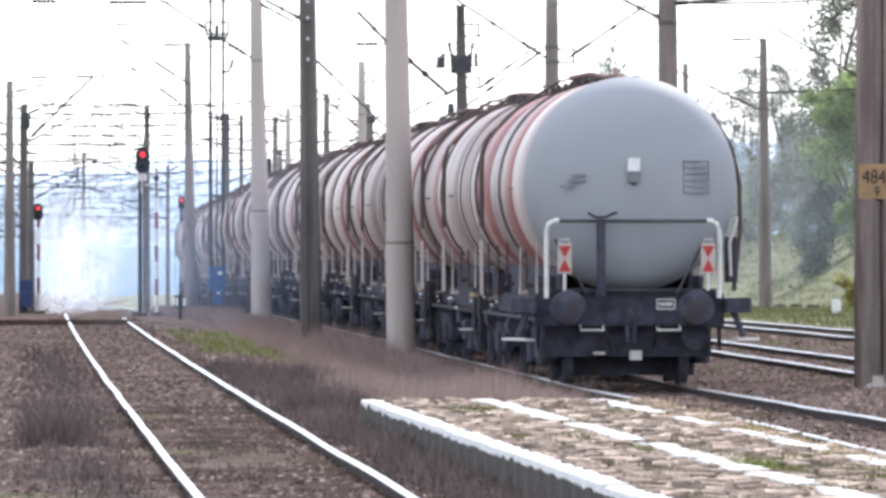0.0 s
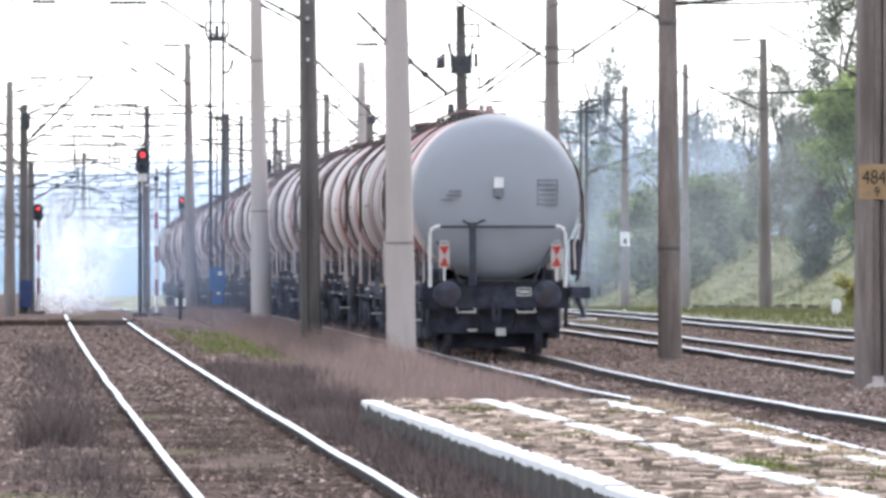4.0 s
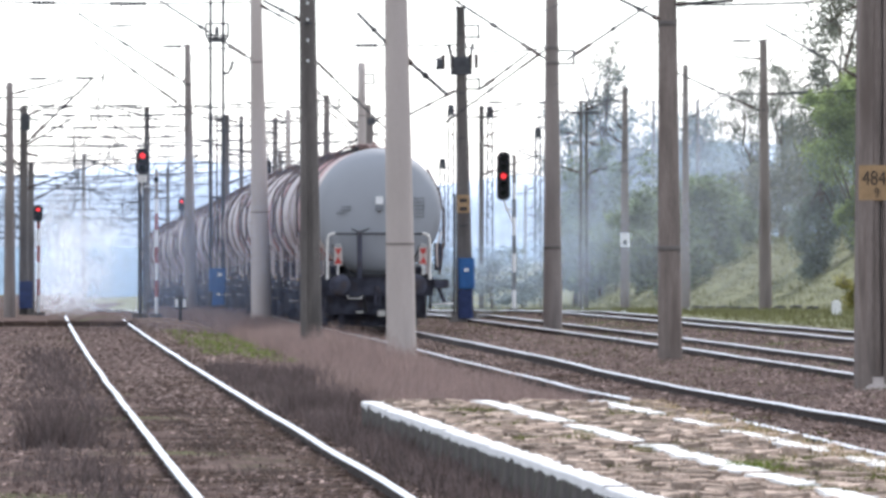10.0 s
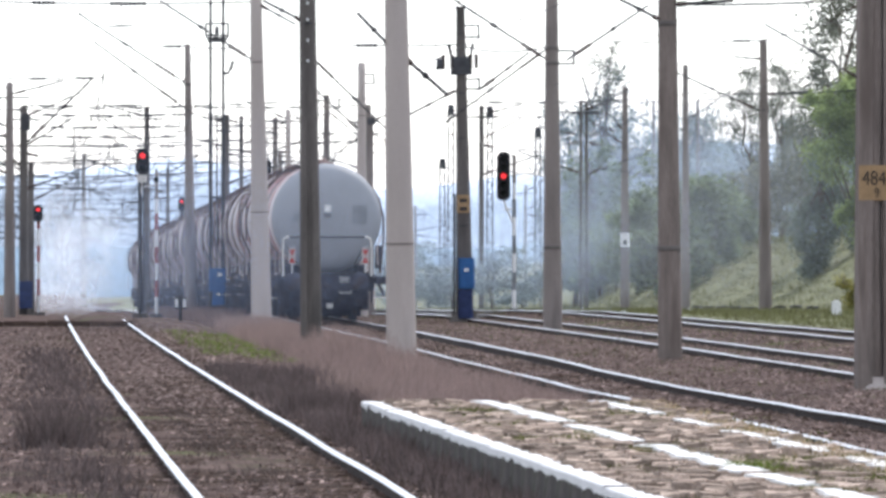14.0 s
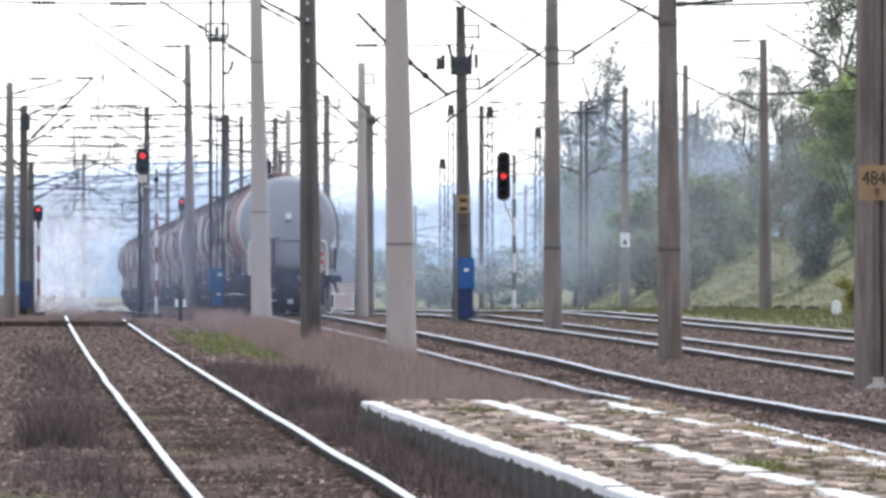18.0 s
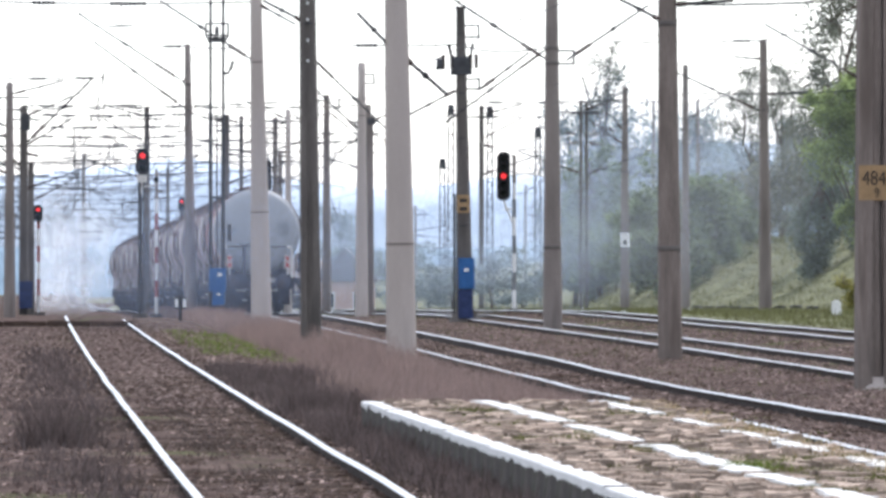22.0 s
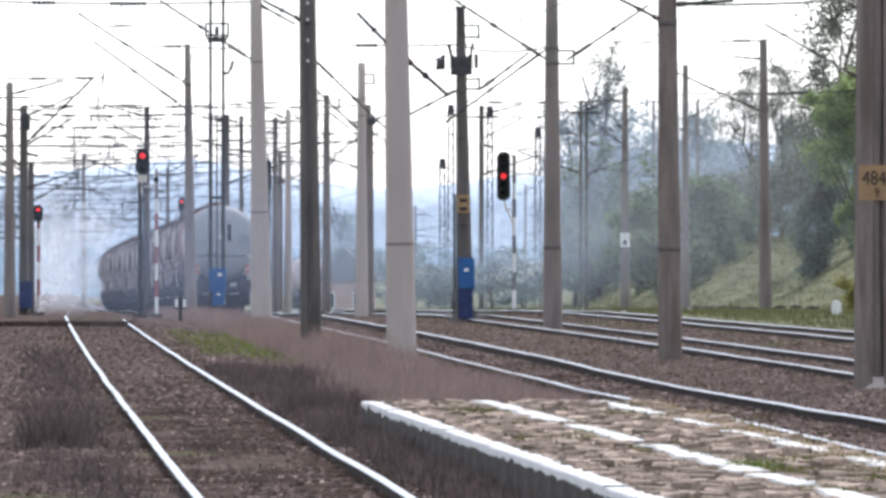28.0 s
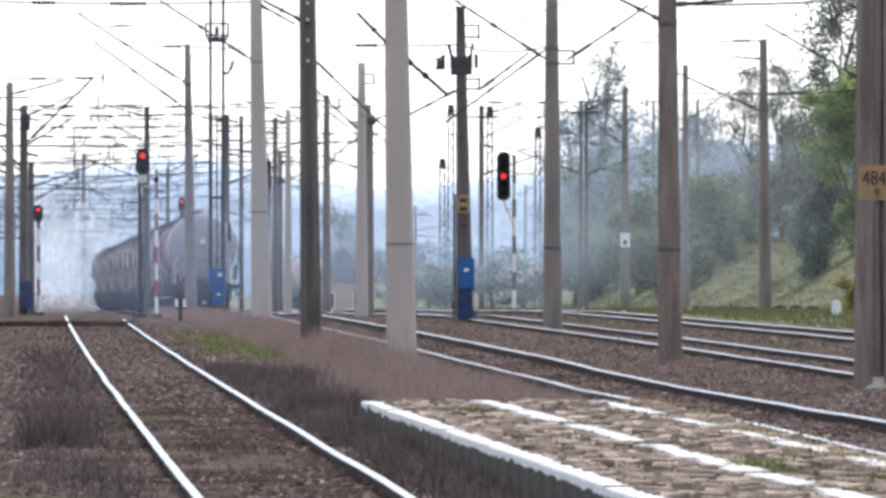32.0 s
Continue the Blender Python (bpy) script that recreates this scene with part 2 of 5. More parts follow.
# ---- mesh helpers ----
class Shape:
    """Collects vertices and faces of one mesh."""

    def __init__(self):
        self.v, self.f, self.smooth, self.mats = [], [], [], []

    def add(self, verts, faces, smooth=False, mat=0):
        k = len(self.v)
        self.v += [tuple(p) for p in verts]
        self.f += [tuple(i + k for i in face) for face in faces]
        self.smooth += [smooth] * len(faces)
        self.mats += [mat] * len(faces)
        return self

    def box(self, c, s, rz=0.0, taper=1.0, chamfer=0.0, mat=0):
        x, y, z = (a / 2 for a in s)
        ca, sa = math.cos(rz), math.sin(rz)
        if chamfer:
            h = chamfer
            loop = [(x, -y + h), (x, y - h), (x - h, y), (-x + h, y), (-x, y - h), (-x, -y + h), (-x + h, -y), (x - h, -y)]
        else:
            loop = [(x, -y), (x, y), (-x, y), (-x, -y)]
        n = len(loop)
        vs = [(px * k, py * k, pz) for pz, k in ((-z, 1.0), (z, taper)) for px, py in loop]
        vs = [(c[0] + a * ca - b * sa, c[1] + a * sa + b * ca, c[2] + d) for a, b, d in vs]
        fs = [tuple(reversed(range(n))), tuple(range(n, 2 * n))] + [(i, (i + 1) % n, n + (i + 1) % n, n + i) for i in range(n)]
        return self.add(vs, fs, mat=mat)

    def tube(self, pts, r, n=8, r2=None, caps=True, mat=0):
        pts = [Vector(p) for p in pts]
        vs, m = [], len(pts)
        for i, p in enumerate(pts):
            d = (pts[min(i + 1, m - 1)] - pts[max(i - 1, 0)]).normalized()
            up = Vector((0, 0, 1)) if abs(d.z) < 0.9 else Vector((0, 1, 0))
            a = d.cross(up).normalized()
            b = a.cross(d)
            rr = r if r2 is None else r + (r2 - r) * i / (m - 1)
            vs += [p + (a * math.cos(6.28319 * k / n) + b * math.sin(6.28319 * k / n)) * rr for k in range(n)]
        fs = [(i * n + k, i * n + (k + 1) % n, (i + 1) * n + (k + 1) % n, (i + 1) * n + k) for i in range(m - 1) for k in range(n)]
        self.add(vs, fs, smooth=n > 5, mat=mat)
        if caps:
            self.add(vs[:n], [tuple(reversed(range(n)))], mat=mat)
            self.add(vs[-n:], [tuple(range(n))], mat=mat)
        return self

    def lathe(self, profile, n=32, axis="z", at=(0, 0, 0), mat=0):
        """Turns (radius, height) pairs round an axis."""
        vs = []
        for r, h in profile:
            for k in range(n):
                a = 6.2831853 * k / n
                c, s = r * math.cos(a), r * math.sin(a)
                p = {"z": (c, s, h), "y": (c, h, s), "x": (h, c, s)}[axis]
                vs.append((p[0] + at[0], p[1] + at[1], p[2] + at[2]))
        fs = [(i * n + k, i * n + (k + 1) % n, (i + 1) * n + (k + 1) % n, (i + 1) * n + k) for i in range(len(profile) - 1) for k in range(n)]
        return self.add(vs, fs, smooth=True, mat=mat)

    def blade(self, p, h, lean, w, rz, mat=0):
        c, s = math.cos(rz) * w, math.sin(rz) * w
        return self.add([(p[0] - c, p[1] - s, p[2]), (p[0] + c, p[1] + s, p[2]), (p[0] + lean[0], p[1] + lean[1], p[2] + h)], [(0, 1, 2)], mat=mat)

    def mesh(self, name, *materials):
        me = bpy.data.meshes.new(name)
        me.from_pydata(self.v, [], self.f)
        me.polygons.foreach_set("use_smooth", self.smooth)
        for m in materials:
            me.materials.append(m)
        if len(materials) > 1:
            me.polygons.foreach_set("material_index", self.mats)
        me.update()
        return me


def part(name, shape, material, parent=None, label="", at=None):
    """Links a shape as one mesh object under a thing or a part."""
    mats = material if isinstance(material, tuple) else (material,)
    ob = new(name, shape.mesh(name, *mats) if isinstance(shape, Shape) else shape)
    if parent is not None:
        ob.parent = parent
    if at is not None:
        ob.matrix_basis = at
    if label:
        ob["label"] = label
    return ob


def thing(name, m, label, category, group="", kind=""):
    ob = new(name)
    ob.empty_display_size = 0.3
    ob.matrix_basis = m
    return tagged(ob, label, category, group, kind)


# ---- plan of the ground and the lines ----
def lerp_rows(rows, d):
    if d <= rows[0][0]:
        return rows[0][1]
    for (a, u), (b, v) in zip(rows, rows[1:]):
        if d <= b:
            k = (d - a) / (b - a)
            k = k * k * (3 - 2 * k)
            return u + (v - u) * k
    return rows[-1][1]


FALL = ((60, 0.07), (75, 0.068), (83, 0.04), (90, 0.02), (97, 0.006), (107, 0.01), (117, 0.03), (130, 0.045), (150, 0.06), (207, 0.045), (218, -0.01), (240, -0.16), (259, -0.34), (284, -0.47), (302, -0.62), (335, -0.9), (400, -1.35), (491, -1.95), (530, -2.3), (600, -2.8), (900, -3.4))


def line_main(d):
    """The middle of the train's line, across, at d metres."""
    e = d - 96
    return 2.58 - 0.0605 * e - (1e-5 * e * e if e > 0 else 0.0)


def line_left(d):
    e = min(d, 200) - 97.5
    return -3.905 - 0.0607 * e + 1.9e-5 * e * e - 0.0568 * max(0, d - 200)


def line_right(d):
    return 6.23 - 0.0615 * (d - 120)


def line_far(d):
    return 8.1 - 0.0685 * (d - 150)


def smooth(a, b, v):
    k = min(1, max(0, (v - a) / (b - a)))
    return k * k * (3 - 2 * k)


def bank_foot(d):
    return 13.2 - 0.05 * (d - 240)


WEST = ((186, 0.165), (195, 0.15), (252, -0.17), (300, -1.1), (400, -1.7), (600, -2.4), (900, -3.0))


def ground_z(x, d):
    z = lerp_rows(FALL, d)
    base = z
    west = 1 - smooth(1.6, 3.4, x - line_left(d))
    east = smooth(1.4, 3.2, x - line_main(d))
    z += west * (lerp_rows(WEST, d) - base)
    z += 0.06 * east + 0.05 * (1 - smooth(1.5, 2.6, abs(x - line_main(d))))
    z += 0.13 * smooth(1.3, 2.4, x - line_right(d)) * smooth(90, 130, d)
    z += 3.6 * smooth(0, 9, x - bank_foot(d)) * smooth(215, 275, d)
    return z


# ---- ground ----
def build_ground():
    s = Shape()
    ds = [-60, -40, -20, -10, 0, 10, 20, 30, 38] + [40 + 2 * i for i in range(130)] + [300 + 8 * i for i in range(40)] + [640, 760, 900, 1200, 1700, 2500, 4000]
    us = [-1500, -500, -160, -70, -40, -28] + [-22 + 0.6 * i for i in range(84)] + [30, 36, 46, 70, 160, 500, 1500]
    n = len(us)
    vs = []
    for d in ds:
        mid = -0.06 * (d - 60) if d < 700 else -38.4
        for u in us:
            x = u + mid
            z = ground_z(x, d)
            z += 0.035 * noise.noise((x * 0.8, d * 0.35, 0)) + 0.02 * noise.noise((x * 3, d * 1.3, 5))
            vs.append((x, d, z))
    fs = [(i * n + k, i * n + k + 1, (i + 1) * n + k + 1, (i + 1) * n + k) for i in range(len(ds) - 1) for k in range(n - 1)]
    mats = []
    for i in range(len(ds) - 1):
        for k in range(n - 1):
            x, d = vs[i * n + k][0], ds[i]
            mats.append(1 if x > line_far(d) + 1.9 and d > 110 or x > line_main(d) + 2.4 and d > 262 or d > 330 and x > line_left(d) + 5 or x < line_left(d) - 12 else 0)
    s.add(vs, fs, smooth=True)
    s.mats = mats
    tagged(part("ground", s, (BALLAST, GRASSY)), "brown stony railway ground with dry soil and moss", "ground", kind="structure")


def build_track(name, line, d0, d1, lift, label, sleepers, cant=0.0, bare=0.0):
    root = thing(name, Matrix(), label, "railway track", "railway tracks", "structure")
    for side in (-0.7525, 0.7525):
        top, body = Shape(), Shape()
        rows = []
        d = d0
        while d <= d1:
            x = line(d) + side
            z = ground_z(line(d), d) + lift + math.copysign(cant, side) * smooth(100, 125, d) + 0.012 * noise.noise((d * 0.12, side * 9, 3)) + 0.006 * noise.noise((d * 0.5, side * 9, 7))
            rows.append((x + 0.012 * noise.noise((d * 0.15, side, 11)), d, z))
            d += 2 if d < 330 else 8
        prof_top = ((-0.036, -0.014), (-0.022, 0.0), (0.022, 0.0), (0.03, -0.006))
        prof = ((-0.036, -0.014), (-0.036, -0.04), (-0.01, -0.055), (-0.01, -0.13), (-0.07, -0.155), (-0.07, -0.17), (0.07, -0.17), (0.07, -0.155), (0.01, -0.13), (0.01, -0.055), (0.036, -0.04), (0.036, -0.012), (0.03, -0.006))
        for sh, pr in ((top, prof_top), (body, prof)):
            k = len(pr)
            vs = [(x + a, y, z + b) for x, y, z in rows for a, b in pr]
            sh.add(vs, [(i * k + j, (i + 1) * k + j, (i + 1) * k + j + 1, i * k + j + 1) for i in range(len(rows) - 1) for j in range(k - 1)])
        r = part("rail", body, RAIL_SIDE, root, "rusty rail web and foot")
        part("rail_head", top, RAIL_TOP, r, "shiny worn running surface")
    me = Shape().box((0, 0, 0), (2.5, 0.24, 0.14), chamfer=0.02).mesh("sleeper", SLEEPER)
    d, count = d0 + 0.3, 0
    rest = Shape()
    while d < min(d1, 330):
        z = ground_z(line(d), d) + lift - 0.186 + bare + 0.01 * noise.noise((d, 3, 1))
        if count < sleepers:
            part("sleeper", me, SLEEPER, root, at=pose(line(d), d, z, 0, 0, 3.4 + random.uniform(-0.6, 0.6)))
        else:
            rest.box((line(d), d, z), (2.5, 0.24, 0.14), 0.06)
        count += 1
        d += 0.62
    if rest.v:
        tagged(part("sleepers", rest, SLEEPER, root), kind="stuff")
    return root


build_ground()
build_track("track_1", line_left, -40, 206, 0.105, "old track with bright worn rails in weedy brown ballast", 290, bare=0.02)
build_track("track_2", line_main, -40, 640, 0.12, "main track with bright rail heads on brown ballast", 290, 0.022)
build_track("track_3", line_right, -40, 460, 0.11, "side track with shiny rails in stony ballast", 290)
build_track("track_4", line_far, -40, 460, 0.10, "outer side track with shiny rails beside the grassy bank", 290)


# ---- platform ----
PLAT_Z = 0.47


def plat_left(d):
    return -0.80 - 0.0700 * (d - 72.4)


def plat_right(d):
    return 0.89 - 0.0535 * (d - 96)


def build_platform():
    root = thing("platform", Matrix(), "low brick-paved island platform with a white painted kerb", "platform", kind="structure")
    d0, d1 = -30.0, 73.0
    s = Shape()
    rows = [d0 + (d1 - d0) * i / 40 for i in range(41)]
    vs = []
    for d in rows:
        a, b = plat_left(d) + 0.02, plat_right(d)
        for k in range(9):
            vs.append((a + (b - a) * k / 8, d, PLAT_Z - 0.05 + 0.015 * noise.noise((k, d, 2))))
    s.add(vs, [(i * 9 + k, i * 9 + k + 1, i * 9 + 10 + k, i * 9 + 9 + k) for i in range(40) for k in range(8)], smooth=True)
    lo = [(x, y, -0.3) for x, y, z in vs[-9:]]
    s.add(vs[-9:] + lo, [(k, 9 + k, 10 + k, k + 1) for k in range(8)])
    ri = vs[8::9]
    s.add(ri + [(x, y, -0.3) for x, y, z in ri], [(i, i + 1, 42 + i, 41 + i) for i in range(40)])
    part("bed", s, SOIL, root, "mossy soil between the paving")
    d = d0
    while d < d1:
        n = 1.0
        x = plat_left(d + n / 2)
        h = PLAT_Z + random.uniform(-0.007, 0.007)
        k = part("kerb_stone", Shape().box((0, 0, -0.4), (0.16, n - 0.006, 0.8), chamfer=0.004), KERB_SIDE, root, at=pose(x + 0.08, d + n / 2, h - 0.005, 0, 0, 4.0))
        cap = Shape()
        vs, q = [], 12
        for i in range(q + 1):
            y = -n / 2 + n * i / q
            low = -0.055 - 0.03 * noise.noise((x, (d + y) * 2.2, 3)) + random.uniform(-0.02, 0.012)
            rim = random.uniform(-0.012, 0.012)
            vs += [(-0.084, y, low), (-0.084, y, -0.008), (-0.074, y, 0.004), (0.08 + rim, y, 0.004), (0.08 + rim, y, -0.02)]
        cap.add(vs, [(5 * i + k, 5 * i + 5 + k, 5 * i + 6 + k, 5 * i + 1 + k) for i in range(q) for k in range(4)])
        part("painted_edge", cap, WHITE, k, "thick white paint on the kerb", at=pose(0, 0, 0.002))
        d += n
    return root


build_platform()


# ---- masts ----
def mast(x, d, top, w0, w1, kind, label, bands=(), lean=0.0):
    """A tapered overhead-line mast; kind: round, square or slotted."""
    z = ground_z(x, d)
    height = top - z
    mat = {"pale": CONC, "mid": CONC_MID, "brown": CONC_BROWN, "dark": CONC_DARK}[kind.split("_")[0]]
    root = thing("overhead_line_mast", pose(x, d, z, 0, -lean, 0), label, "mast", "overhead line masts")
    s = Shape()
    if "round" in kind:
        s.lathe([(w0 / 2, -0.4), (w0 / 2 * 0.985, 0.3)] + [(w0 / 2 + (w1 - w0) / 2 * k / 6, height * k / 6) for k in range(1, 7)] + [(0.01, height + 0.03)], 18)
        part("shaft", s, mat, root)
    else:
        a, b = w0 / 2, w1 / 2
        c = 0.16
        vs, n = [], 9
        for k in range(n):
            t = k / (n - 1)
            w = a + (b - a) * t
            for u, v in ((1, -1 + c), (1, 1 - c), (1 - c, 1), (-1 + c, 1), (-1, 1 - c), (-1, -1 + c), (-1 + c, -1), (-0.3, -1), (-0.3, -0.8), (0.3, -0.8), (0.3, -1), (1 - c, -1)):
                vs.append((u * w, v * w, -0.4 + (height + 0.4) * t))
        q = 12
        fs = [(i * q + j, i * q + (j + 1) % q, (i + 1) * q + (j + 1) % q, (i + 1) * q + j) for i in range(n - 1) for j in range(q)] + [tuple(range((n - 1) * q, n * q))]
        s.add(vs, fs)
        part("shaft", s, mat, root)
    for zb in bands:
        zb -= z
        w = w0 + (w1 - w0) * zb / height
        if "round" in kind:
            h = 0.02 if mat == CONC else 0.05
            part("clamp", Shape().lathe([(w / 2 * 0.98, zb - h), (w / 2 + 0.008, zb - h * 0.9), (w / 2 + 0.008, zb + h * 0.9), (w / 2 * 0.98, zb + h)], 18), CONC_MID if mat == CONC else CONC_DARK, root, "dark ring band")
            continue
        part("clamp", Shape().box((0, 0, zb), (w + 0.014, w + 0.014, 0.035), chamfer=w * 0.27), STEEL, root, "dark steel clamp band")
    return root


def insulator(s, a, b, r=0.06):
    """A ribbed insulator from a to b: one skin with five sheds."""
    a, b = Vector(a), Vector(b)
    d = (b - a).normalized()
    up = Vector((0, 0, 1)) if abs(d.z) < 0.9 else Vector((0, 1, 0))
    p = d.cross(up).normalized()
    q = p.cross(d)
    rings = [(i / 5 + u, k) for i in range(5) for u, k in ((0.0, 0.45), (0.05, 1.0), (0.15, 0.8), (0.18, 0.45))]
    n = 8
    vs = [a.lerp(b, t) + (p * math.cos(6.28319 * m / n) + q * math.sin(6.28319 * m / n)) * r * k for t, k in rings for m in range(n)]
    fs = [(i * n + m, i * n + (m + 1) % n, (i + 1) * n + (m + 1) % n, (i + 1) * n + m) for i in range(len(rings) - 1) for m in range(n)]
    s.add(vs, fs + [tuple(reversed(range(n))), tuple(range(len(vs) - n, len(vs)))], smooth=True)


def bracket(root, z0, dx, dz, dy=0.0, r=0.03, stay=None, start=0.0):
    """A cantilever tube from the mast at height z0 to (dx, z0 + dz), with an insulator."""
    z0 -= root.location.z
    p, q = Vector((start, -0.05, z0)), Vector((dx, dy, z0 + dz))
    part("bracket", Shape().tube([p, q], r, 6), STEEL, root, "slanting steel bracket")
    s = Shape()
    insulator(s, p.lerp(q, 0.12), p.lerp(q, 0.3), r * 2.0)
    part("insulator", s, PORCELAIN, root, "ribbed brown insulator")
    part("knuckle", Shape().tube([p.lerp(q, 0.55), p.lerp(q, 0.6)], r * 1.9, 6), STEEL, root)
    if stay is not None:
        part("stay", Shape().tube([(0, 0, stay - root.location.z), q + Vector((0, 0, 0.04))], 0.013, 5), WIRE, root, "thin stay wire")


def cantilever(root, z, reach, r=0.03):
    """A hinged bracket: slanting tube, top stay, insulator and registration arm."""
    z -= root.location.z
    k = 1 if reach > 0 else -1
    tip = Vector((reach, 0, z + 0.95))
    part("slant_tube", Shape().tube([(0, 0, z), tip], r, 6), STEEL, root, "slanting cantilever tube")
    part("top_stay", Shape().tube([(0, 0, z + 1.35), tip + Vector((0, 0, 0.05))], r * 0.6, 5), STEEL, root)
    part("registration_arm", Shape().tube([(reach * 0.25, 0, z + 0.24), (reach * 1.15, 0, z - 0.12), (reach * 1.2, 0, z - 0.3)], r * 0.7, 5), STEEL, root)
    for za, zb in ((0.04, 0.2), (1.32, 1.27)):
        s = Shape()
        insulator(s, (0.12 * k, 0, z + za), (0.52 * k, 0, z + zb), r * 2.1)
        part("insulator", s, PORCELAIN, root, "ribbed brown insulator")


def pipe_frame(root, z, dx, w, h):
    """A small square tube frame that holds a bracket off the mast."""
    z -= root.location.z
    s = Shape()
    for zz in (z, z + h):
        s.tube([(0, 0, zz), (dx + w + 0.028, 0, zz)], 0.028, 6)
    s.tube([(dx + w, 0, z - 0.028), (dx + w, 0, z + h + 0.028)], 0.028, 6)
    part("stand_off", s, STEEL, root, "square steel stand-off")


m = mast(-0.705, 120.8, 10.3, 0.52, 0.31, "pale_round", "pale tapered round concrete mast standing in dry grass", (2.173,), lean=0.9)
bracket(m, 5.43, -0.667, 0.706)
bracket(m, 5.478, 0.831, -0.725, 0.9)
m = mast(-4.802, 187, 9.9, 0.56, 0.27, "pale_round", "pale round concrete mast between two tracks", (3.122, 7.101), lean=1)
bracket(m, 7.071, -2.543, 1.705)
bracket(m, 8.672, 1.047, -0.598)
m = mast(-8.92, 250, 9.45, 0.46, 0.2, "mid_round", "grey concrete mast with a slanting bracket", (7.13, 8.03), lean=0.75)
bracket(m, 8.03, -3.84, 2.56, stay=9.39)
bracket(m, 7.11, -3.3, 2.48)
m = mast(-2.6, 139.5, 10.2, 0.43, 0.27, "dark_square", "dark grooved concrete mast stained with soot", (6.557,), lean=0.63)
# white plugs paint in the bright sky seen through holes
for row in (6.959, 6.635, 6.222, 5.82):
    part("eye", Shape().tube([(0, -0.16, row - m.location.z), (0, 0.16, row - m.location.z)], 0.03, 10), WHITE, m, "white plug for sky seen through a hole in the shaft")
bracket(m, 6.557, -0.882, 0.469)
bracket(m, 5.965, 1.574, -1.529, 2.0, 0.018)
m = mast(2.763, 178, 9.9, 0.5, 0.27, "mid_round", "grey concrete mast beside the main track", (2.184, 6.826, 7.21), lean=0.15)
bracket(m, 6.826, -2.549, 1.666)
bracket(m, 7.282, -2.691, -1.922, 1.5, 0.022)
pipe_frame(m, 6.81, 0.27, 0.28, 0.33)
bracket(m, 6.883, 2.435, 1.395, start=0.35)
m = mast(4.084, 127, 10.1, 0.44, 0.27, "brown_round", "brown-grey concrete mast standing between tracks", (2.102, 6.146), lean=0.45)
bracket(m, 6.146, -0.894, 0.467)
bracket(m, 6.481, 1.189, 0.071, 0.0, 0.035)
m = mast(6.189, 101, 9.5, 0.58, 0.46, "brown_square", "thick weathered grooved concrete mast with a yellow kilometre plate")
m.rotation_euler.z = radians(4)
z0 = m.location.z
crack = Shape().tube([(0.06, -0.262, 0.2), (0.03, -0.25, 2.4), (0.07, -0.232, 4.6), (0.05, -0.22, 6.5)], 0.009, 5)
part("crack", crack, BLACK, m, "long dark vertical crack")
plate = part("kilometre_plate", Shape().box((0, -0.262, 3.012 - z0), (0.56, 0.02, 0.5)), YELLOW, m, "yellow painted plate with black figures")
for word, u, zz, size in (("484", -0.06, 2.98, 0.29), ("9", -0.02, 2.802, 0.2)):
    cu = bpy.data.curves.new("figure", "FONT")
    cu.body, cu.size, cu.align_x, cu.extrude = word, size, "CENTER", 0.003
    txt = new("figure", cu)
    me = bpy.data.meshes.new_from_object(txt)
    bpy.data.objects.remove(txt)
    me.transform(Matrix.Diagonal((0.8, 1, 1, 1)))
    me.materials.append(BLACK)
    part("figure", me, BLACK, plate, "black painted figures", at=pose(u, -0.278, zz - z0, 90))
foot = Shape()
foot.box((0.2, 0.05, 0.05), (1.05, 0.9, 0.36), taper=0.55, chamfer=0.08)
part("footing", foot, CONC, m, "pale concrete footing")
bracket(m, 4.37, -1.454, 0.95, 1.2, 0.014)
m = mast(0.618, 198, 8.955, 0.5, 0.24, "dark_square", "dark switch mast with a blue box and a yellow plate", (6.532, 5.265, 8.195, 2.81), lean=0.85)
z0 = m.location.z
part("base_slab", Shape().box((0, 0, 0.1), (1.0, 0.9, 0.3), taper=0.7, chamfer=0.06), CONC_DARK, m, "dark concrete base slab")
part("drive_box", Shape().box((0.06, -0.3, 1.479 - z0), (0.46, 0.3, 0.86), chamfer=0.04), BLUE, m, "blue steel drive box")
part("box_badge", Shape().box((0.06, -0.46, 1.574 - z0), (0.12, 0.02, 0.09)), WHITE, m, "small pale badge")
part("lower_box", Shape().box((0.02, -0.3, 0.62 - z0), (0.42, 0.24, 0.8), chamfer=0.04), NAVY, m, "dark blue cable box")
part("drive_rod", Shape().tube([(-0.3, -0.2, 0.2), (-0.24, -0.2, 3.6)], 0.035, 6), STEEL, m)
plate = part("kilometre_plate", Shape().box((0.0, -0.24, 3.427 - z0), (0.36, 0.02, 0.5)), YELLOW, m, "yellow painted plate")
for zz in (3.522, 3.285):
    part("bar", Shape().box((0, -0.254, zz - z0), (0.2, 0.008, 0.1)), BLACK, plate, "dark figure bar")
yoke = Shape()
yoke.tube([(-0.34, -0.1, 7.91 - z0), (-0.26, -0.1, 7.514 - z0), (0.26, -0.1, 7.514 - z0), (0.34, -0.1, 7.91 - z0)], 0.05, 8)
yoke.box((0, -0.1, 7.371 - z0), (0.5, 0.4, 0.34), chamfer=0.06)
yoke.box((0, -0.1, 7.118 - z0), (0.6, 0.34, 0.16), chamfer=0.06)
part("disconnector", yoke, STEEL, m, "dark forked disconnector switch")
for u in (-0.5, -0.26, 0.26, 0.42):
    h = Shape()
    insulator(h, (u, -0.1, 7.213 - z0), (u, -0.1, 7.625 - z0), 0.07)
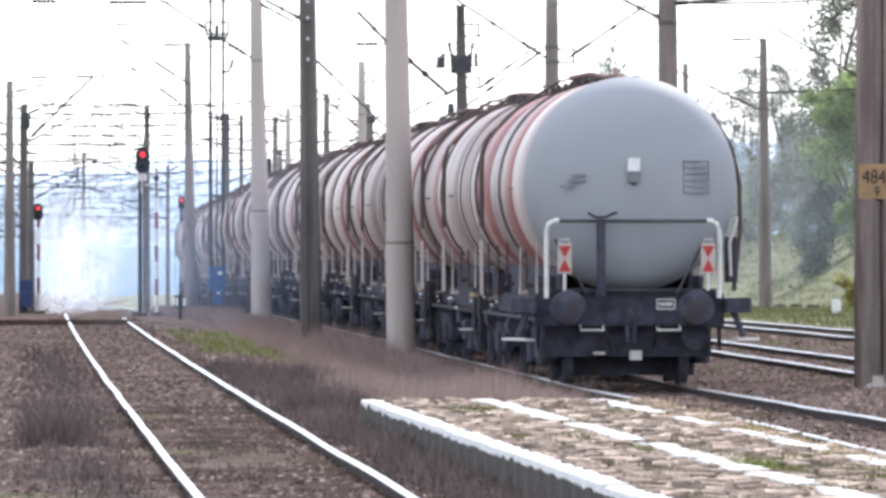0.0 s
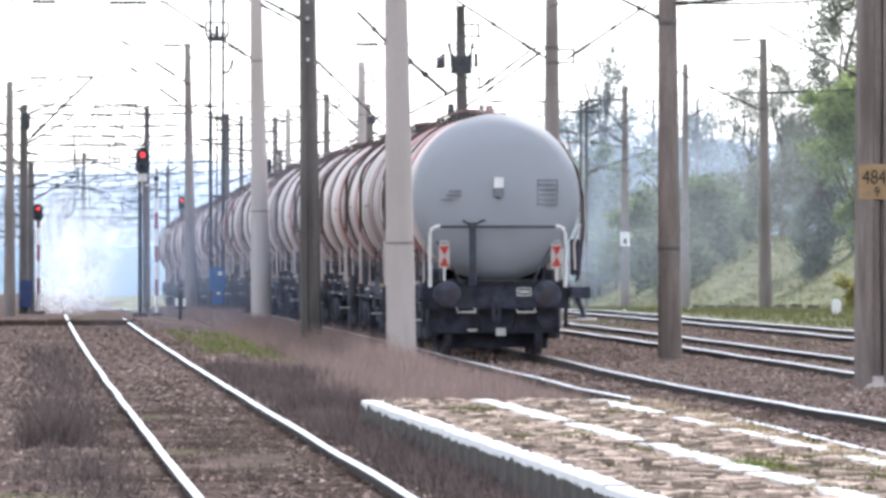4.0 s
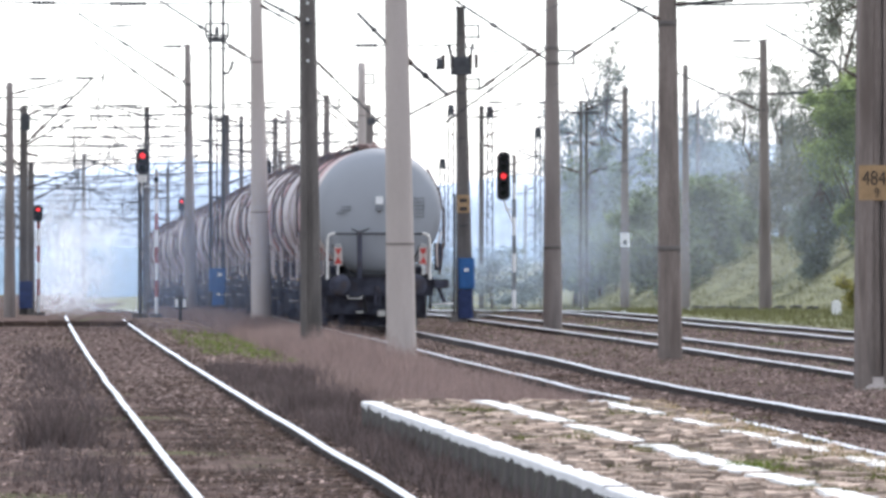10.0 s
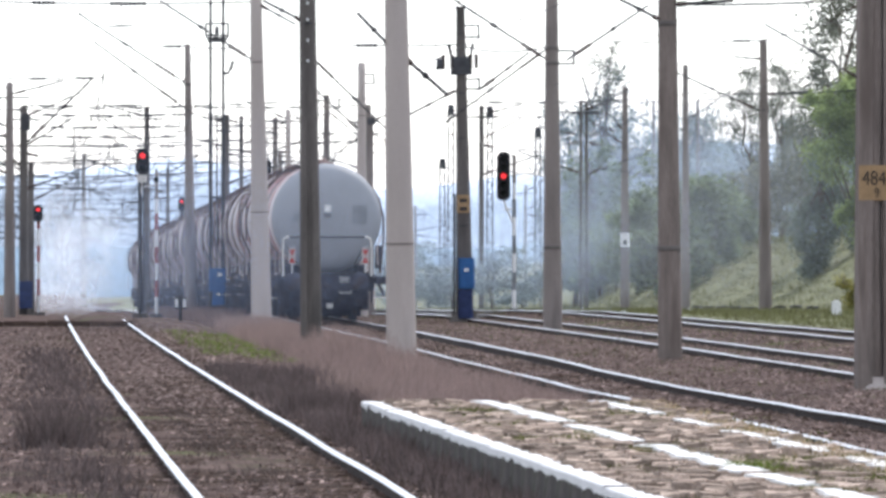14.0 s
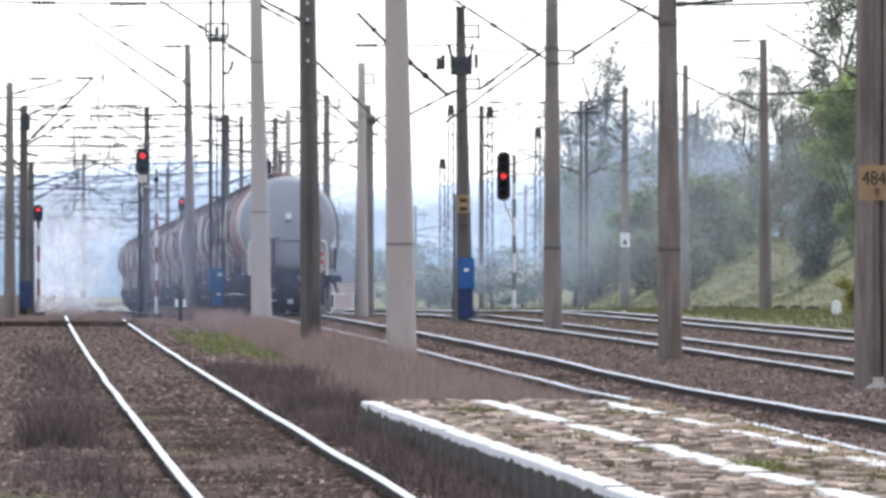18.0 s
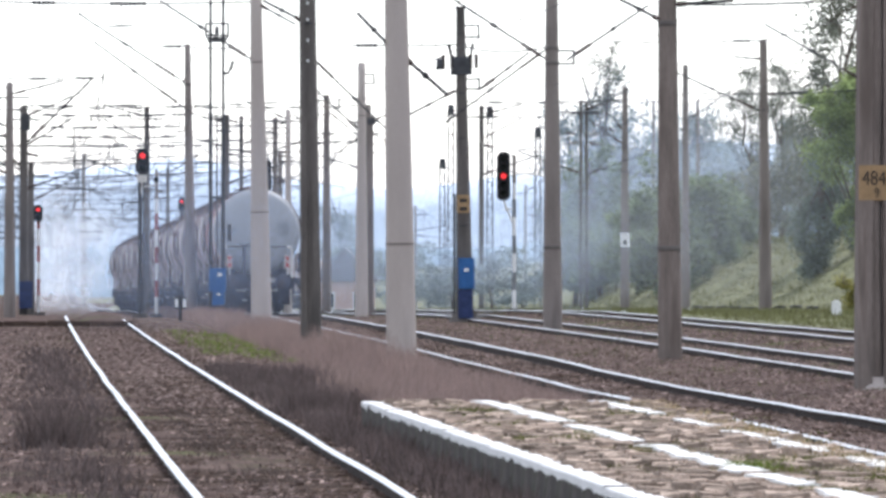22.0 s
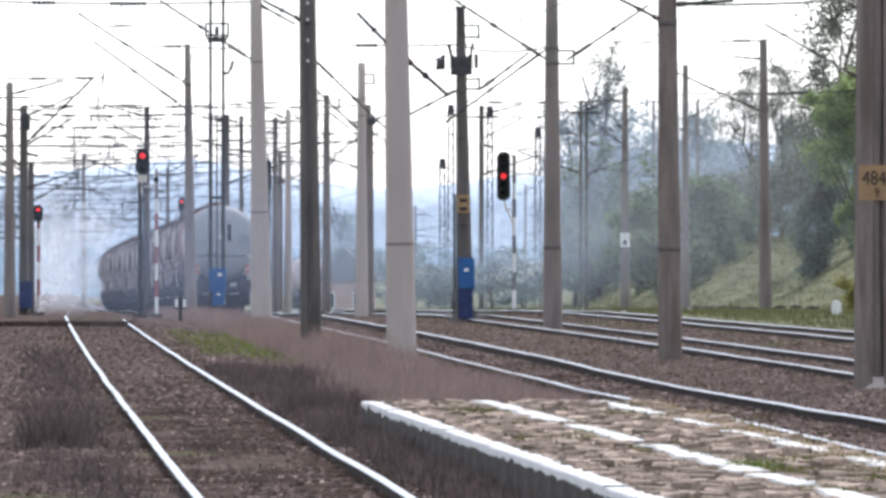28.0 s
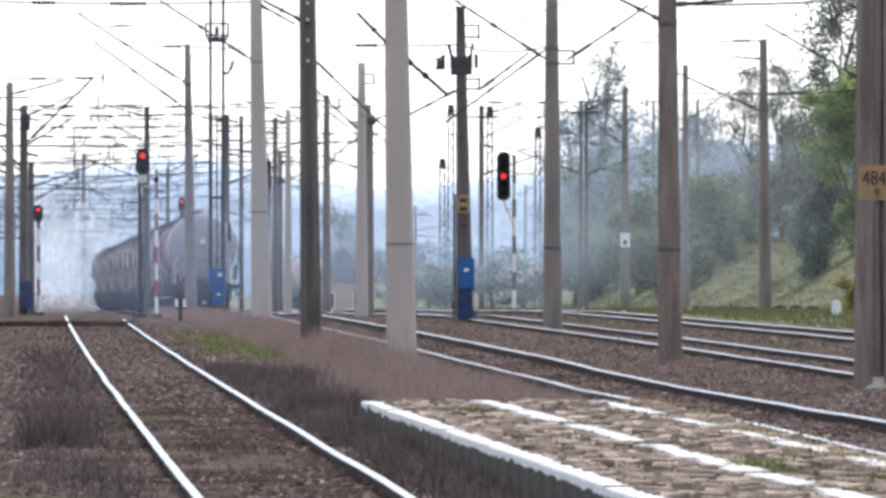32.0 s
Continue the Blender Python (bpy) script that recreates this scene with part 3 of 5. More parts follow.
    part("insulator", h, PORCELAIN, m, "ribbed insulator")
part("loud_bell", Shape().lathe([(0.02, 0.34), (0.09, 0.26), (0.1, 0.1), (0.13, 0.0), (0.01, 0.0)], 12, at=(-0.6, -0.1, 7.197 - z0)), STEEL, m, "hanging bell-shaped insulator")
pipe_frame(m, 8.1, 0.25, 0.25, 0.32)
pipe_frame(m, 6.643, 0.25, 0.25, 0.28)
bracket(m, 6.611, 1.901, 1.03, start=0.5)
bracket(m, 6.69, -1.616, -0.792, 0.8, 0.028)
m = mast(11.1, 243, 9.377, 0.45, 0.24, "mid_square", "slim grey concrete mast at the foot of the grassy bank", (6.986,), lean=0.5)
bracket(m, 6.888, -3.071, 1.458)
bracket(m, 7.53, 1.302, 0.039, 0, 0.03)
bracket(m, 8.735, -1.03, 0.097, 0, 0.03)
m = mast(9.472, 276, 9.433, 0.36, 0.2, "mid_square", "slim grey concrete mast before green trees")
bracket(m, 7.225, 1.811, 1.214, 0, 0.022)
m = mast(7.857, 305, 9.241, 0.4, 0.22, "mid_square", "slim concrete mast carrying a small white sign", (6.801,))
z0 = m.location.z
plate = part("sign_plate", Shape().box((0, -0.24, 2.653 - z0), (0.42, 0.02, 0.62)), WHITE, m, "small white sign with a dark figure")
part("bar", Shape().box((0, -0.254, 2.556 - z0), (0.14, 0.01, 0.2)), BLACK, plate, "dark figure bar")
bracket(m, 6.728, -1.61, 1.171)
bracket(m, 7.289, -1.122, 1.342)
for args in ((12.533, 420, 11.21), (15.154, 420, 11.21)):
    m = mast(*args, 0.26, 0.16, "mid_round", "far slim concrete mast in the haze")
m = mast(-2.673, 232, 8.299, 0.44, 0.24, "pale_round", "pale concrete mast beside the main track", (6.573,))
pipe_frame(m, 7.631, 0.2, 0.2, 0.3)
bracket(m, 6.016, -1.485, 1.392)
bracket(m, 5.923, -1.151, -0.835, 0, 0.02)
m = mast(-2.55, 250, 6.9, 0.22, 0.16, "mid_square", "slim mast with a small switch box")
part("switch_box", Shape().box((0.02, -0.14, 6.73 - m.location.z), (0.3, 0.24, 0.24), chamfer=0.03), STEEL, m, "dark switch box")
bracket(m, 6.73, 1.12, 0.5, 0, 0.025)
m = mast(-4.746, 288, 8.536, 0.4, 0.22, "mid_square", "grey concrete mast with a box bracket", (6.417, 5.495))
pipe_frame(m, 7.983, 0.2, 0.3, 0.35)
bracket(m, 7.914, 1.429, -1.152, 0, 0.025)
for args in ((-6.576, 300, 8.162, 0.36, 0.2, "pale_round"), (-7.841, 330, 8.438, 0.34, 0.2, "mid_square"),
             (-9.996, 350, 8.914, 0.24, 0.18, "dark_square"), (-9.718, 318, 8.33, 0.24, 0.2, "dark_square"),
             (1.714, 315, 8.673, 0.26, 0.2, "dark_square"), (-15.584, 400, 7.026, 0.24, 0.16, "dark_square"),
             (5.022, 430, 6.27, 0.2, 0.14, "mid_round"), (-1.686, 430, 4.997, 0.2, 0.14, "mid_round"),
             (-31.546, 620, 10.95, 0.44, 0.3, "mid_square"), (-14.726, 240, 7.845, 0.42, 0.22, "mid_round"),
             (-15.863, 272, 5.56, 0.3, 0.2, "dark_square"),
             (-15.552, 262, 7.524, 0.36, 0.26, "dark_square"), (-12.576, 300, 8.282, 0.3, 0.2, "dark_square"),
             (-8.486, 340, 6.54, 0.22, 0.2, "dark_square"), (5.856, 300, 8.57, 0.14, 0.12, "dark_square"),
             (6.137, 302, 8.566, 0.14, 0.12, "dark_square")):
    m = mast(*args, "distant concrete mast among overhead wires")
    d = args[1]
    for k in range(2):
        zz = args[2] - 0.4 - 1.1 * k
        bracket(m, zz, random.choice((-1, 1)) * 1.8, random.uniform(0.2, 1.1), 0, 0.028, stay=args[2] - 0.1)
    cantilever(m, args[2] - 3.1, 2.7 if args[1] % 4 else -2.7)
    part("crossarm", Shape().tube([(-0.7, 0, args[2] - 0.5 - m.location.z), (0.7, 0, args[2] - 0.5 - m.location.z)], 0.03, 5), STEEL, m)
    if args[1] == 262:
        bracket(m, 6.057, 2.578, 2.515, 0, 0.04)
        bracket(m, 5.177, -1.3, 1.258, 0, 0.03)
    if args[1] == 262:
        part("cable_box", Shape().box((0.1, -0.3, 0.8), (0.5, 0.3, 1.0), chamfer=0.04), NAVY, m, "blue cable box at the foot")
        part("switch_gear", Shape().box((0.08, -0.2, args[2] - 0.6 - m.location.z), (0.34, 0.3, 0.6), chamfer=0.08), STEEL, m, "dark switch gear")


# ---- lattice masts, light tower ----
def lattice(x, d, top, w, step, label, r=0.03):
    z = ground_z(x, d)
    h = top - z
    root = thing("lattice_mast", pose(x, d, z), label, "mast", "lattice masts")
    for a, b in ((-1, -1), (1, -1), (1, 1), (-1, 1)):
        part("leg", Shape().tube([(a * w / 2, b * w / 2, -0.2), (a * w * 0.4, b * w * 0.4, h)], r, 5), STEEL, root)
    s = Shape()
    n = max(3, int(h / step))
    for i in range(n):
        k0, k1 = w / 2 * (1 - 0.2 * i / n), w / 2 * (1 - 0.2 * (i + 1) / n)
        z0, z1 = h * i / n, h * (i + 1) / n
        for b in (-1, 1):
            s.tube([(-k0, b * k0, z0), (k1, b * k1, z1)], r * 0.6, 4, caps=False)
            s.tube([(-k1, b * k1, z1), (k1, b * k1, z1)], r * 0.6, 4, caps=False)
            s.tube([(b * k0, -k0, z0), (b * k1, k1, z1)], r * 0.6, 4, caps=False)
    part("bracing", s, STEEL, root, "zigzag steel bracing")
    return root


for args in ((0.37, 330, 8.781), (2.191, 330, 8.702), (-0.028, 345, 6.469), (4.435, 330, 7.725)):
    lm = lattice(*args, 0.3, 0.55, "grey steel lattice mast in the haze")
    part("cap", Shape().box((0, 0, args[2] - lm.location.z), (0.36, 0.36, 0.5), taper=0.7), STEEL, lm)


def light_tower(x, d):
    z = ground_z(x, d)
    root = thing("light_tower", pose(x, d, z), "twin-tube steel light tower with a basket and a blue cabinet", "light tower")
    for u in (-0.21, 0.2):
        part("pole", Shape().tube([(u, 0, -0.2), (u, 0, 12.5)], 0.045, 8), STEEL, root)
    for u in (-0.21, 0.2):
        part("lower_pole", Shape().tube([(u, 0, 0), (u, 0, 6.533 - z)], 0.065, 8), STEEL, root)
    part("rung", Shape().tube([(-0.21, 0, 3.865 - z), (0.2, 0, 3.865 - z)], 0.05, 6), STEEL, root)
    part("inner_cable", Shape().tube([(0, 0.02, 0), (0, 0.02, 6.533 - z)], 0.025, 6), STEEL, root)
    s = Shape()
    zt, zb = 9.532 - z, 8.944 - z
    for a, b in ((-0.36, -0.3), (0.36, -0.3), (0.36, 0.3), (-0.36, 0.3)):
        s.tube([(a, b, zt), (a, b, zb + 0.2), (a * 0.7, b * 0.7, zb)], 0.025, 6)
    for q in (zt, zb + 0.2):
        s.tube([(-0.36, -0.3, q), (0.36, -0.3, q), (0.36, 0.3, q), (-0.36, 0.3, q), (-0.36, -0.3, q)], 0.022, 6)
    s.box((0, 0, zb + 0.06), (0.6, 0.5, 0.16), chamfer=0.08)
    part("basket", s, STEEL, root, "dark open lamp basket")
    part("floodlight", Shape().box((0, -0.1, zt - 0.25), (0.12, 0.2, 0.3), chamfer=0.02), STEEL, root)
    cab = part("cabinet", Shape().box((0.02, -0.12, 1.197 - z), (0.55, 0.36, 0.75), chamfer=0.04), BLUE, root, "blue steel cabinet")
    part("badge", Shape().box((0.1, -0.31, 1.363 - z), (0.14, 0.02, 0.1)), WHITE, cab)
    part("lower_cabinet", Shape().box((0.05, -0.1, 0.608 - z), (0.4, 0.3, 0.5), chamfer=0.04), BLUE, root, "blue lower cabinet")
    part("badge", Shape().box((0.06, -0.27, 0.719 - z), (0.1, 0.02, 0.07)), WHITE, root)
    part("hook_arm", Shape().tube([(0.2, 0, 7.913 - z), (0.36, 0, 7.913 - z), (0.45, 0, 8.06 - z), (0.52, 0, 8.318 - z)], 0.05, 6), STEEL, root, "bent hook arm")
    part("hanging_bell", Shape().box((0.4, -0.05, 2.724 - z), (0.12, 0.12, 0.55), chamfer=0.03), STEEL, root)


light_tower(-7.36, 230)


# ---- signals ----
def signal_head(root, x, z, w, h, lit, lenses):
    g = Shape()
    pts = [(-w / 2, -h / 2 + w * 0.3), (-w / 2 * 0.6, -h / 2), (w / 2 * 0.6, -h / 2), (w / 2, -h / 2 + w * 0.3), (w / 2, h / 2 - w * 0.35), (w / 2 * 0.5, h / 2), (-w / 2 * 0.5, h / 2), (-w / 2, h / 2 - w * 0.35)]
    n = len(pts)
    g.add([(a, -0.06, b) for a, b in pts] + [(a, 0.14, b) for a, b in pts], [tuple(range(n)), tuple(range(2 * n - 1, n - 1, -1))] + [(i, n + i, n + (i + 1) % n, (i + 1) % n) for i in range(n)])
    head = part("signal_head", g, BLACK, root, "black signal head", at=pose(x, -0.2, z))
    for i in range(lenses):
        q = h / 2 - w * 0.5 - (h - w) * i / max(1, lenses - 1)
        on = i == lit
        part("lamp_lens", Shape().lathe([(0.0, -0.03), (w * 0.18, -0.02), (w * 0.2, 0.0)], 16, "y", (0, -0.07, q)), RED_GLOW if on else LENS, head, "glowing red lamp" if on else "unlit lamp")
        hood = Shape()
        vs = []
        for k in range(9):
            a = math.pi * k / 8
            for y in (-0.06, -0.3):
                vs.append((math.cos(a) * w * 0.31, y, q + math.sin(a) * w * 0.31))
        hood.add(vs, [(2 * k, 2 * k + 1, 2 * k + 3, 2 * k + 2) for k in range(8)])
        part("hood", hood, BLACK, head)
    return head


def striped_post(root, x, z0, z1, r, first=0, stripe=0.62, worn=False):
    k, z = first, z0
    while z < z1 - 0.01:
        q = min(z + stripe, z1)
        part("post_stripe", Shape().tube([(x, 0, z), (x, 0, q)], r, 10), (FADED if worn else DULL_RED) if k % 2 else WHITE, root, ("grey band" if worn else "red band") if k % 2 else "white band")
        z, k = q, k + 1


def signal(x, d, zc, w, h, lit, lenses, label, side=0.0, post_top=None, stripes=True):
    z = ground_z(x, d)
    root = thing("railway_signal", pose(x, d, z), label, "railway signal", "railway signals")
    part("base", Shape().box((0, 0, 0.0), (0.5, 0.5, 0.3), chamfer=0.05), CONC_DARK, root)
    top = (post_top or zc - h / 2) - z
    if stripes:
        striped_post(root, 0, 0.15, min(4.4, top), 0.065, worn=lenses > 3)
        if top > 4.4:
            part("post", Shape().tube([(0, 0, 4.4), (0, 0, top)], 0.06, 10), CONC_MID, root)
    else:
        part("post", Shape().tube([(0, 0, 0.1), (0, 0, top)], 0.07, 10), STEEL, root)
        part("ladder", Shape().tube([(0.12, -0.1, 0.3), (0.12, -0.1, top)], 0.025, 6), STEEL, root)
    signal_head(root, side, zc - z, w, h, lit, lenses)
    if side:
        q = zc - z
        for za, zb in ((q - h / 2 - 0.9, q - h / 2), (q - h / 2 - 0.3, q - h / 2 - 0.3), (q + h / 2 - 0.1, q + h / 2 - 0.1)):
            part("bracket", Shape().tube([(0, 0, za), (side, -0.1, zb)], 0.03, 6), GREY_RAILING, root, "pale steel bracket")
    return root


signal(2.419, 240, 4.677, 0.46, 1.64, 2, 5, "tall colour-light signal showing red on a banded post", side=-0.3648, post_top=5.388)
r = signal(-9.648, 225, 4.958, 0.44, 0.82, 0, 2, "signal showing red on a dark slim post", side=0.09, stripes=False)
part("relay_box", Shape().box((0.06, -0.1, 4.436 - r.location.z), (0.3, 0.26, 0.26), chamfer=0.03), GREY_RAILING, r, "pale relay box under the head")
r = signal(-10.627, 262, 4.8, 0.2, 0.2, 5, 1, "red and white banded post with a cross arm", post_top=5.177)
part("cross_arm", Shape().tube([(-0.62, 0, 4.485 - r.location.z), (0.1, 0, 4.653 - r.location.z)], 0.03, 6), GREY_RAILING, r)
signal(-15.007, 262, 3.542, 0.34, 0.62, 0, 2, "small signal showing red beside a dark mast", stripes=True)
signal(-12.197, 330, 4.372, 0.34, 0.6, 0, 2, "distant signal showing red above the wagons", stripes=False)
signal(-8.158, 330, 5.692, 0.3, 1.5, 7, 4, "dark signal seen from behind a mast", stripes=False)


def dwarf_signal(x, d):
    z = ground_z(x, d)
    root = thing("dwarf_signal", pose(x, d, z), "black dwarf shunting signal with two white lamps", "railway signal")
    part("post", Shape().tube([(0, 0, -0.1), (0, 0, 0.42)], 0.05, 8), BLACK, root)
    part("head", Shape().box((0, 0, 0.52), (0.34, 0.2, 0.34), chamfer=0.03), BLACK, root, "black lamp housing")
    for u in (-0.09, 0.11):
        part("lamp_lens", Shape().box((u * 1.15, -0.11, 0.52), (0.085, 0.03, 0.24), chamfer=0.01), WHITE, root, "white lamp")
    part("crown", Shape().tube([(0, 0, 0.68), (0.02, 0, 0.8)], 0.05, 8), BLACK, root)


dwarf_signal(-7.589, 204)


# ---- overhead wires ----
def wire(pts, r, name="overhead_wire", label="thin dark overhead wire", cat="wire"):
    tagged(part(name, Shape().tube(pts, r, 5, caps=False), WIRE), label, cat, "overhead wires")


def catenary(line, off, d0, d1, zc, span, label, r=0.009):
    """Contact wire, sagging carrier and droppers along a line."""
    root = thing("catenary", Matrix(), label, "overhead line", "overhead wires")
    con, mes, drop = [], [], Shape()
    d = d0
    while d <= d1:
        k = ((d - d0) % span) / span
        gz = lerp_rows(FALL, d)
        x = line(d) + off + 0.25 * math.cos(math.pi * (d - d0) / span)
        sag = 1.25 - 0.85 * 4 * k * (1 - k)
        con.append((x, d, gz + zc))
        mes.append((x, d, gz + zc + sag))
        if (d - d0) % 12 == 0:
            drop.tube([con[-1], mes[-1]], r * 0.65, 4, caps=False)
        d += 4
    part("contact_wire", Shape().tube(con, r, 5, caps=False), WIRE, root, "taut contact wire")
    part("carrier_wire", Shape().tube(mes, r, 5, caps=False), WIRE, root, "sagging carrier wire")
    part("droppers", drop, WIRE, root)


catenary(line_left, 0, 192, 720, 5.75, 66, "contact and carrier wire over the old track beyond the crossing", r=0.015)
catenary(line_main, 0, 54, 700, 5.75, 66, "contact and carrier wire over the main track")
catenary(line_right, 0, 60, 520, 5.75, 72, "contact and carrier wire over the side track")
catenary(line_far, 0, 66, 520, 5.75, 72, "contact and carrier wire over the outer track")


for off, h in ((-3.4, 7.6), (-3.0, 8.2), (2.9, 7.8), (3.2, 6.9), (-6.0, 7.0)):
    wire([(line_left(d) + off, d, lerp_rows(FALL, d) + h - 0.7 * math.sin(math.pi * ((d - 200) % 64) / 64)) for d in range(200, 720, 8)], 0.014, "feeder_wire", "thin dark sagging feeder wire along the masts")


def span_wire(a, b, r=0.02, drops=(), bulk=0.06):
    """A cross-span wire between masts with short hanging fittings."""
    a, b = Vector(a), Vector(b)
    pts = [a.lerp(b, k / 8) - Vector((0, 0, 0.25 * 4 * (k / 8) * (1 - k / 8) * (a - b).length / 30)) for k in range(9)]
    root = thing("cross_span", Matrix(), "thin cross-span wire with small hanging fittings", "wire", "cross-span wires")
    part("span_wire", Shape().tube(pts, r, 5, caps=False), WIRE, root)
    along = (b - a).normalized()
    for i, k in enumerate(drops):
        p = a.lerp(b, k) - Vector((0, 0, 0.25 * 4 * k * (1 - k) * (a - b).length / 30))
        s = Shape()
        insulator(s, p - along * 0.3, p + along * 0.3, bulk)
        if i % 2:
            low = 0.5 + 0.12 * (i % 5)
            s.tube([p, p - Vector((0, 0, low))], 0.014, 4)
            if i % 3 == 0:
                s.tube([p, p + along * 1.3 - Vector((0, 0, 0.75))], 0.018, 4)
            s.tube([p - Vector((0, 0, low)) - along * 0.35, p - Vector((0, 0, low - 0.05)) + along * 0.3], 0.02, 4)
        part("hanger", s, STEEL, root, "strung insulator with a thin dropper")


span_wire((-12.177, 187, 8.717), (-4.847, 187, 8.702), drops=(0.22, 0.5, 0.55))
span_wire((-11.08, 250, 9.41), (-8.98, 250, 9.39), drops=(0.72,))
span_wire((-8.98, 250, 9.35), (-6.88, 250, 9.31))
span_wire((-16.328, 262, 8.551), (-12.555, 262, 8.593), drops=(0.35, 0.8))
for y0, y1, cuts in ((203, 201, (0.1, 0.22, 0.4, 0.46, 0.58, 0.71, 0.8, 0.93)), (224, 222, (0.15, 0.3, 0.36, 0.52, 0.66, 0.77, 0.88)), (241, 240, (0.08, 0.25, 0.33, 0.48, 0.6, 0.86)), (258, 255, (0.2, 0.42, 0.55, 0.7))):
    za, zb = 1.97 + (453 - y0) * 0.0238, 1.97 + (453 - y1) * 0.0238
    span_wire((-17.26, 298, za), (-10.704, 299, zb), r=0.016, drops=cuts)
    span_wire((-10.606, 302, zb - 0.1), (-2.029, 303, za - 0.2), r=0.014, drops=cuts[::2])
span_wire((-17.856, 300, 8.354), (-12.576, 300, 8.378), drops=(0.2, 0.35, 0.8, 0.86))
span_wire((-12.576, 300, 8.306), (-3.456, 300, 8.354), drops=(0.3, 0.55, 0.7))
span_wire((-3.456, 300, 8.282), (11.339, 380, 10.33), drops=(0.3, 0.55, 0.7))
span_wire((-2.598, 198, 7.878), (0.57, 198, 7.894), drops=(0.15,))
span_wire((0.57, 198, 7.847), (2.777, 178, 7.282))
span_wire((5.851, 243, 9.338), (11.061, 243, 9.396), drops=(0.85,))
span_wire((9.472, 276, 8.329), (14.484, 276, 8.329))
span_wire((7.857, 305, 8.753), (9.472, 276, 8.329))
span_wire((4.176, 127, 6.491), (6.665, 127, 6.532))
span_wire((11.061, 243, 7.569), (15.085, 243, 7.705), drops=(0.3,))
span_wire((0.864, 300, 8.522), (7.857, 305, 8.68), drops=(0.5, 0.2))
catenary(lambda d: line_left(d) + 0.006 * (d - 250), -4.6, 250, 720, 5.75, 66, "contact and carrier wire over a line beyond the crossing", r=0.017)
catenary(lambda d: line_main(d) - 4.4, 0, 290, 720, 5.75, 62, "contact and carrier wire of a far siding", r=0.017)
catenary(lambda d: line_main(d) + 4.6, 0, 300, 720, 5.75, 62, "contact and carrier wire of a far side line", r=0.017)
rnd_span = random.Random(77)
for k in range(9):
    d = 300 + 44 * k
    gz = lerp_rows(FALL, d)
    xa, xb = line_left(d) - 8, line_main(d) + 7
    for j, h in enumerate((8.6, 7.6, 6.7)):
        h += rnd_span.uniform(-0.35, 0.35)
        span_wire((xa, d, gz + h), (xb - (j == 2) * rnd_span.uniform(4, 9), d + rnd_span.uniform(-6, 6), gz + h + rnd_span.uniform(-0.5, 0.6)), r=0.015, drops=(0.06, 0.13, 0.2, 0.25, 0.3, 0.38, 0.43, 0.47, 0.58, 0.64, 0.7, 0.78, 0.86, 0.93) if j == 1 else (0.1, 0.15, 0.22, 0.27, 0.35, 0.44, 0.52, 0.6, 0.66, 0.73, 0.8, 0.9), bulk=0.045)
    if k % 2 == 0:
        for x in (xa, xb):
            mm = mast(x, d, gz + 9.0, 0.34, 0.22, "mid_square", "far concrete mast of a cross-span")
            bracket(mm, gz + 6.2, 2.6 if x == xa else -2.6, 0.8, 0, 0.03, stay=gz + 8.4)


# ---- the train ----
HALF, RAD, AXIS = 6.5, 1.47, 2.76
RAIL = 0.17


def wheelset():
    s = Shape()
    for u in (-0.80, 0.80):
        k = 1 if u > 0 else -1
        s.lathe([(0.02, u + 0.07 * k), (0.2, u + 0.05 * k), (0.36, u + 0.03 * k), (0.40, u + 0.07 * k), (0.46, u + 0.07 * k), (0.465, u - 0.03 * k), (0.49, u - 0.05 * k), (0.49, u - 0.07 * k), (0.38, u - 0.07 * k), (0.02, u - 0.04 * k)], 24, "x")
    s.tube([(-0.9, 0, 0), (0.9, 0, 0)], 0.08, 10)
    return s.mesh("wheelset", DIRTY_HAZED)


WHEELS = wheelset()


def bogie(root, y0):
    b = Shape()
    for u in (-1.03, 1.03):
        b.box((u, y0, 0.5), (0.16, 2.7, 0.3), chamfer=0.03)
        b.box((u, y0, 0.66), (0.14, 1.2, 0.2), chamfer=0.03)
        for v in (-0.9, 0.9):
            b.box((u * 1.03, y0 + v, 0.46), (0.26, 0.32, 0.34), chamfer=0.05)
            for q in (-0.2, 0.2):
                b.tube([(u * 1.02, y0 + v + q, 0.5), (u * 1.02, y0 + v + q, 0.78)], 0.08, 8)
    b.box((0, y0, 0.62), (2.0, 0.4, 0.3))
    for v in (-1.3, 1.3):
        b.box((0, y0 + v, 0.5), (2.1, 0.1, 0.16))
    frame_part = part("bogie_frame", b, DIRTY_HAZED, root, "oily black bogie frame")
    for v in (-0.9, 0.9):
        part("wheelset", WHEELS, DIRTY_HAZED, root, at=pose(0, y0 + v, 0.47))
    for u in (-1.1, 1.1):
        for v in (-0.9, 0.9):
            part("axle_cap", Shape().lathe([(0.0, 0.05), (0.09, 0.04), (0.11, 0.0)], 12, "x", (u + (0.03 if u > 0 else -0.08), y0 + v, 0.46)), GREY_RAILING if v > 0 else DIRTY_HAZED, frame_part)


def tank_wagon(ladders, label, bands, last=False):
    root = thing("tank_wagon", pose(0, 100, 0), label, "tank wagon", "tank wagons of the train")
    end = HALF - 0.32
    prof = [(0.03, -end), (0.5, -end + 0.03), (0.95, -end + 0.11), (1.25, -end + 0.24), (1.40, -end + 0.4), (RAD, -end + 0.62)]
    body = [(RAD, -end + 0.62 + (2 * end - 1.24) * k / 8) for k in range(9)]
    off = 0.04 if last else 0.0
    t = Shape().lathe(body, 56, "y", (off, 0, AXIS))
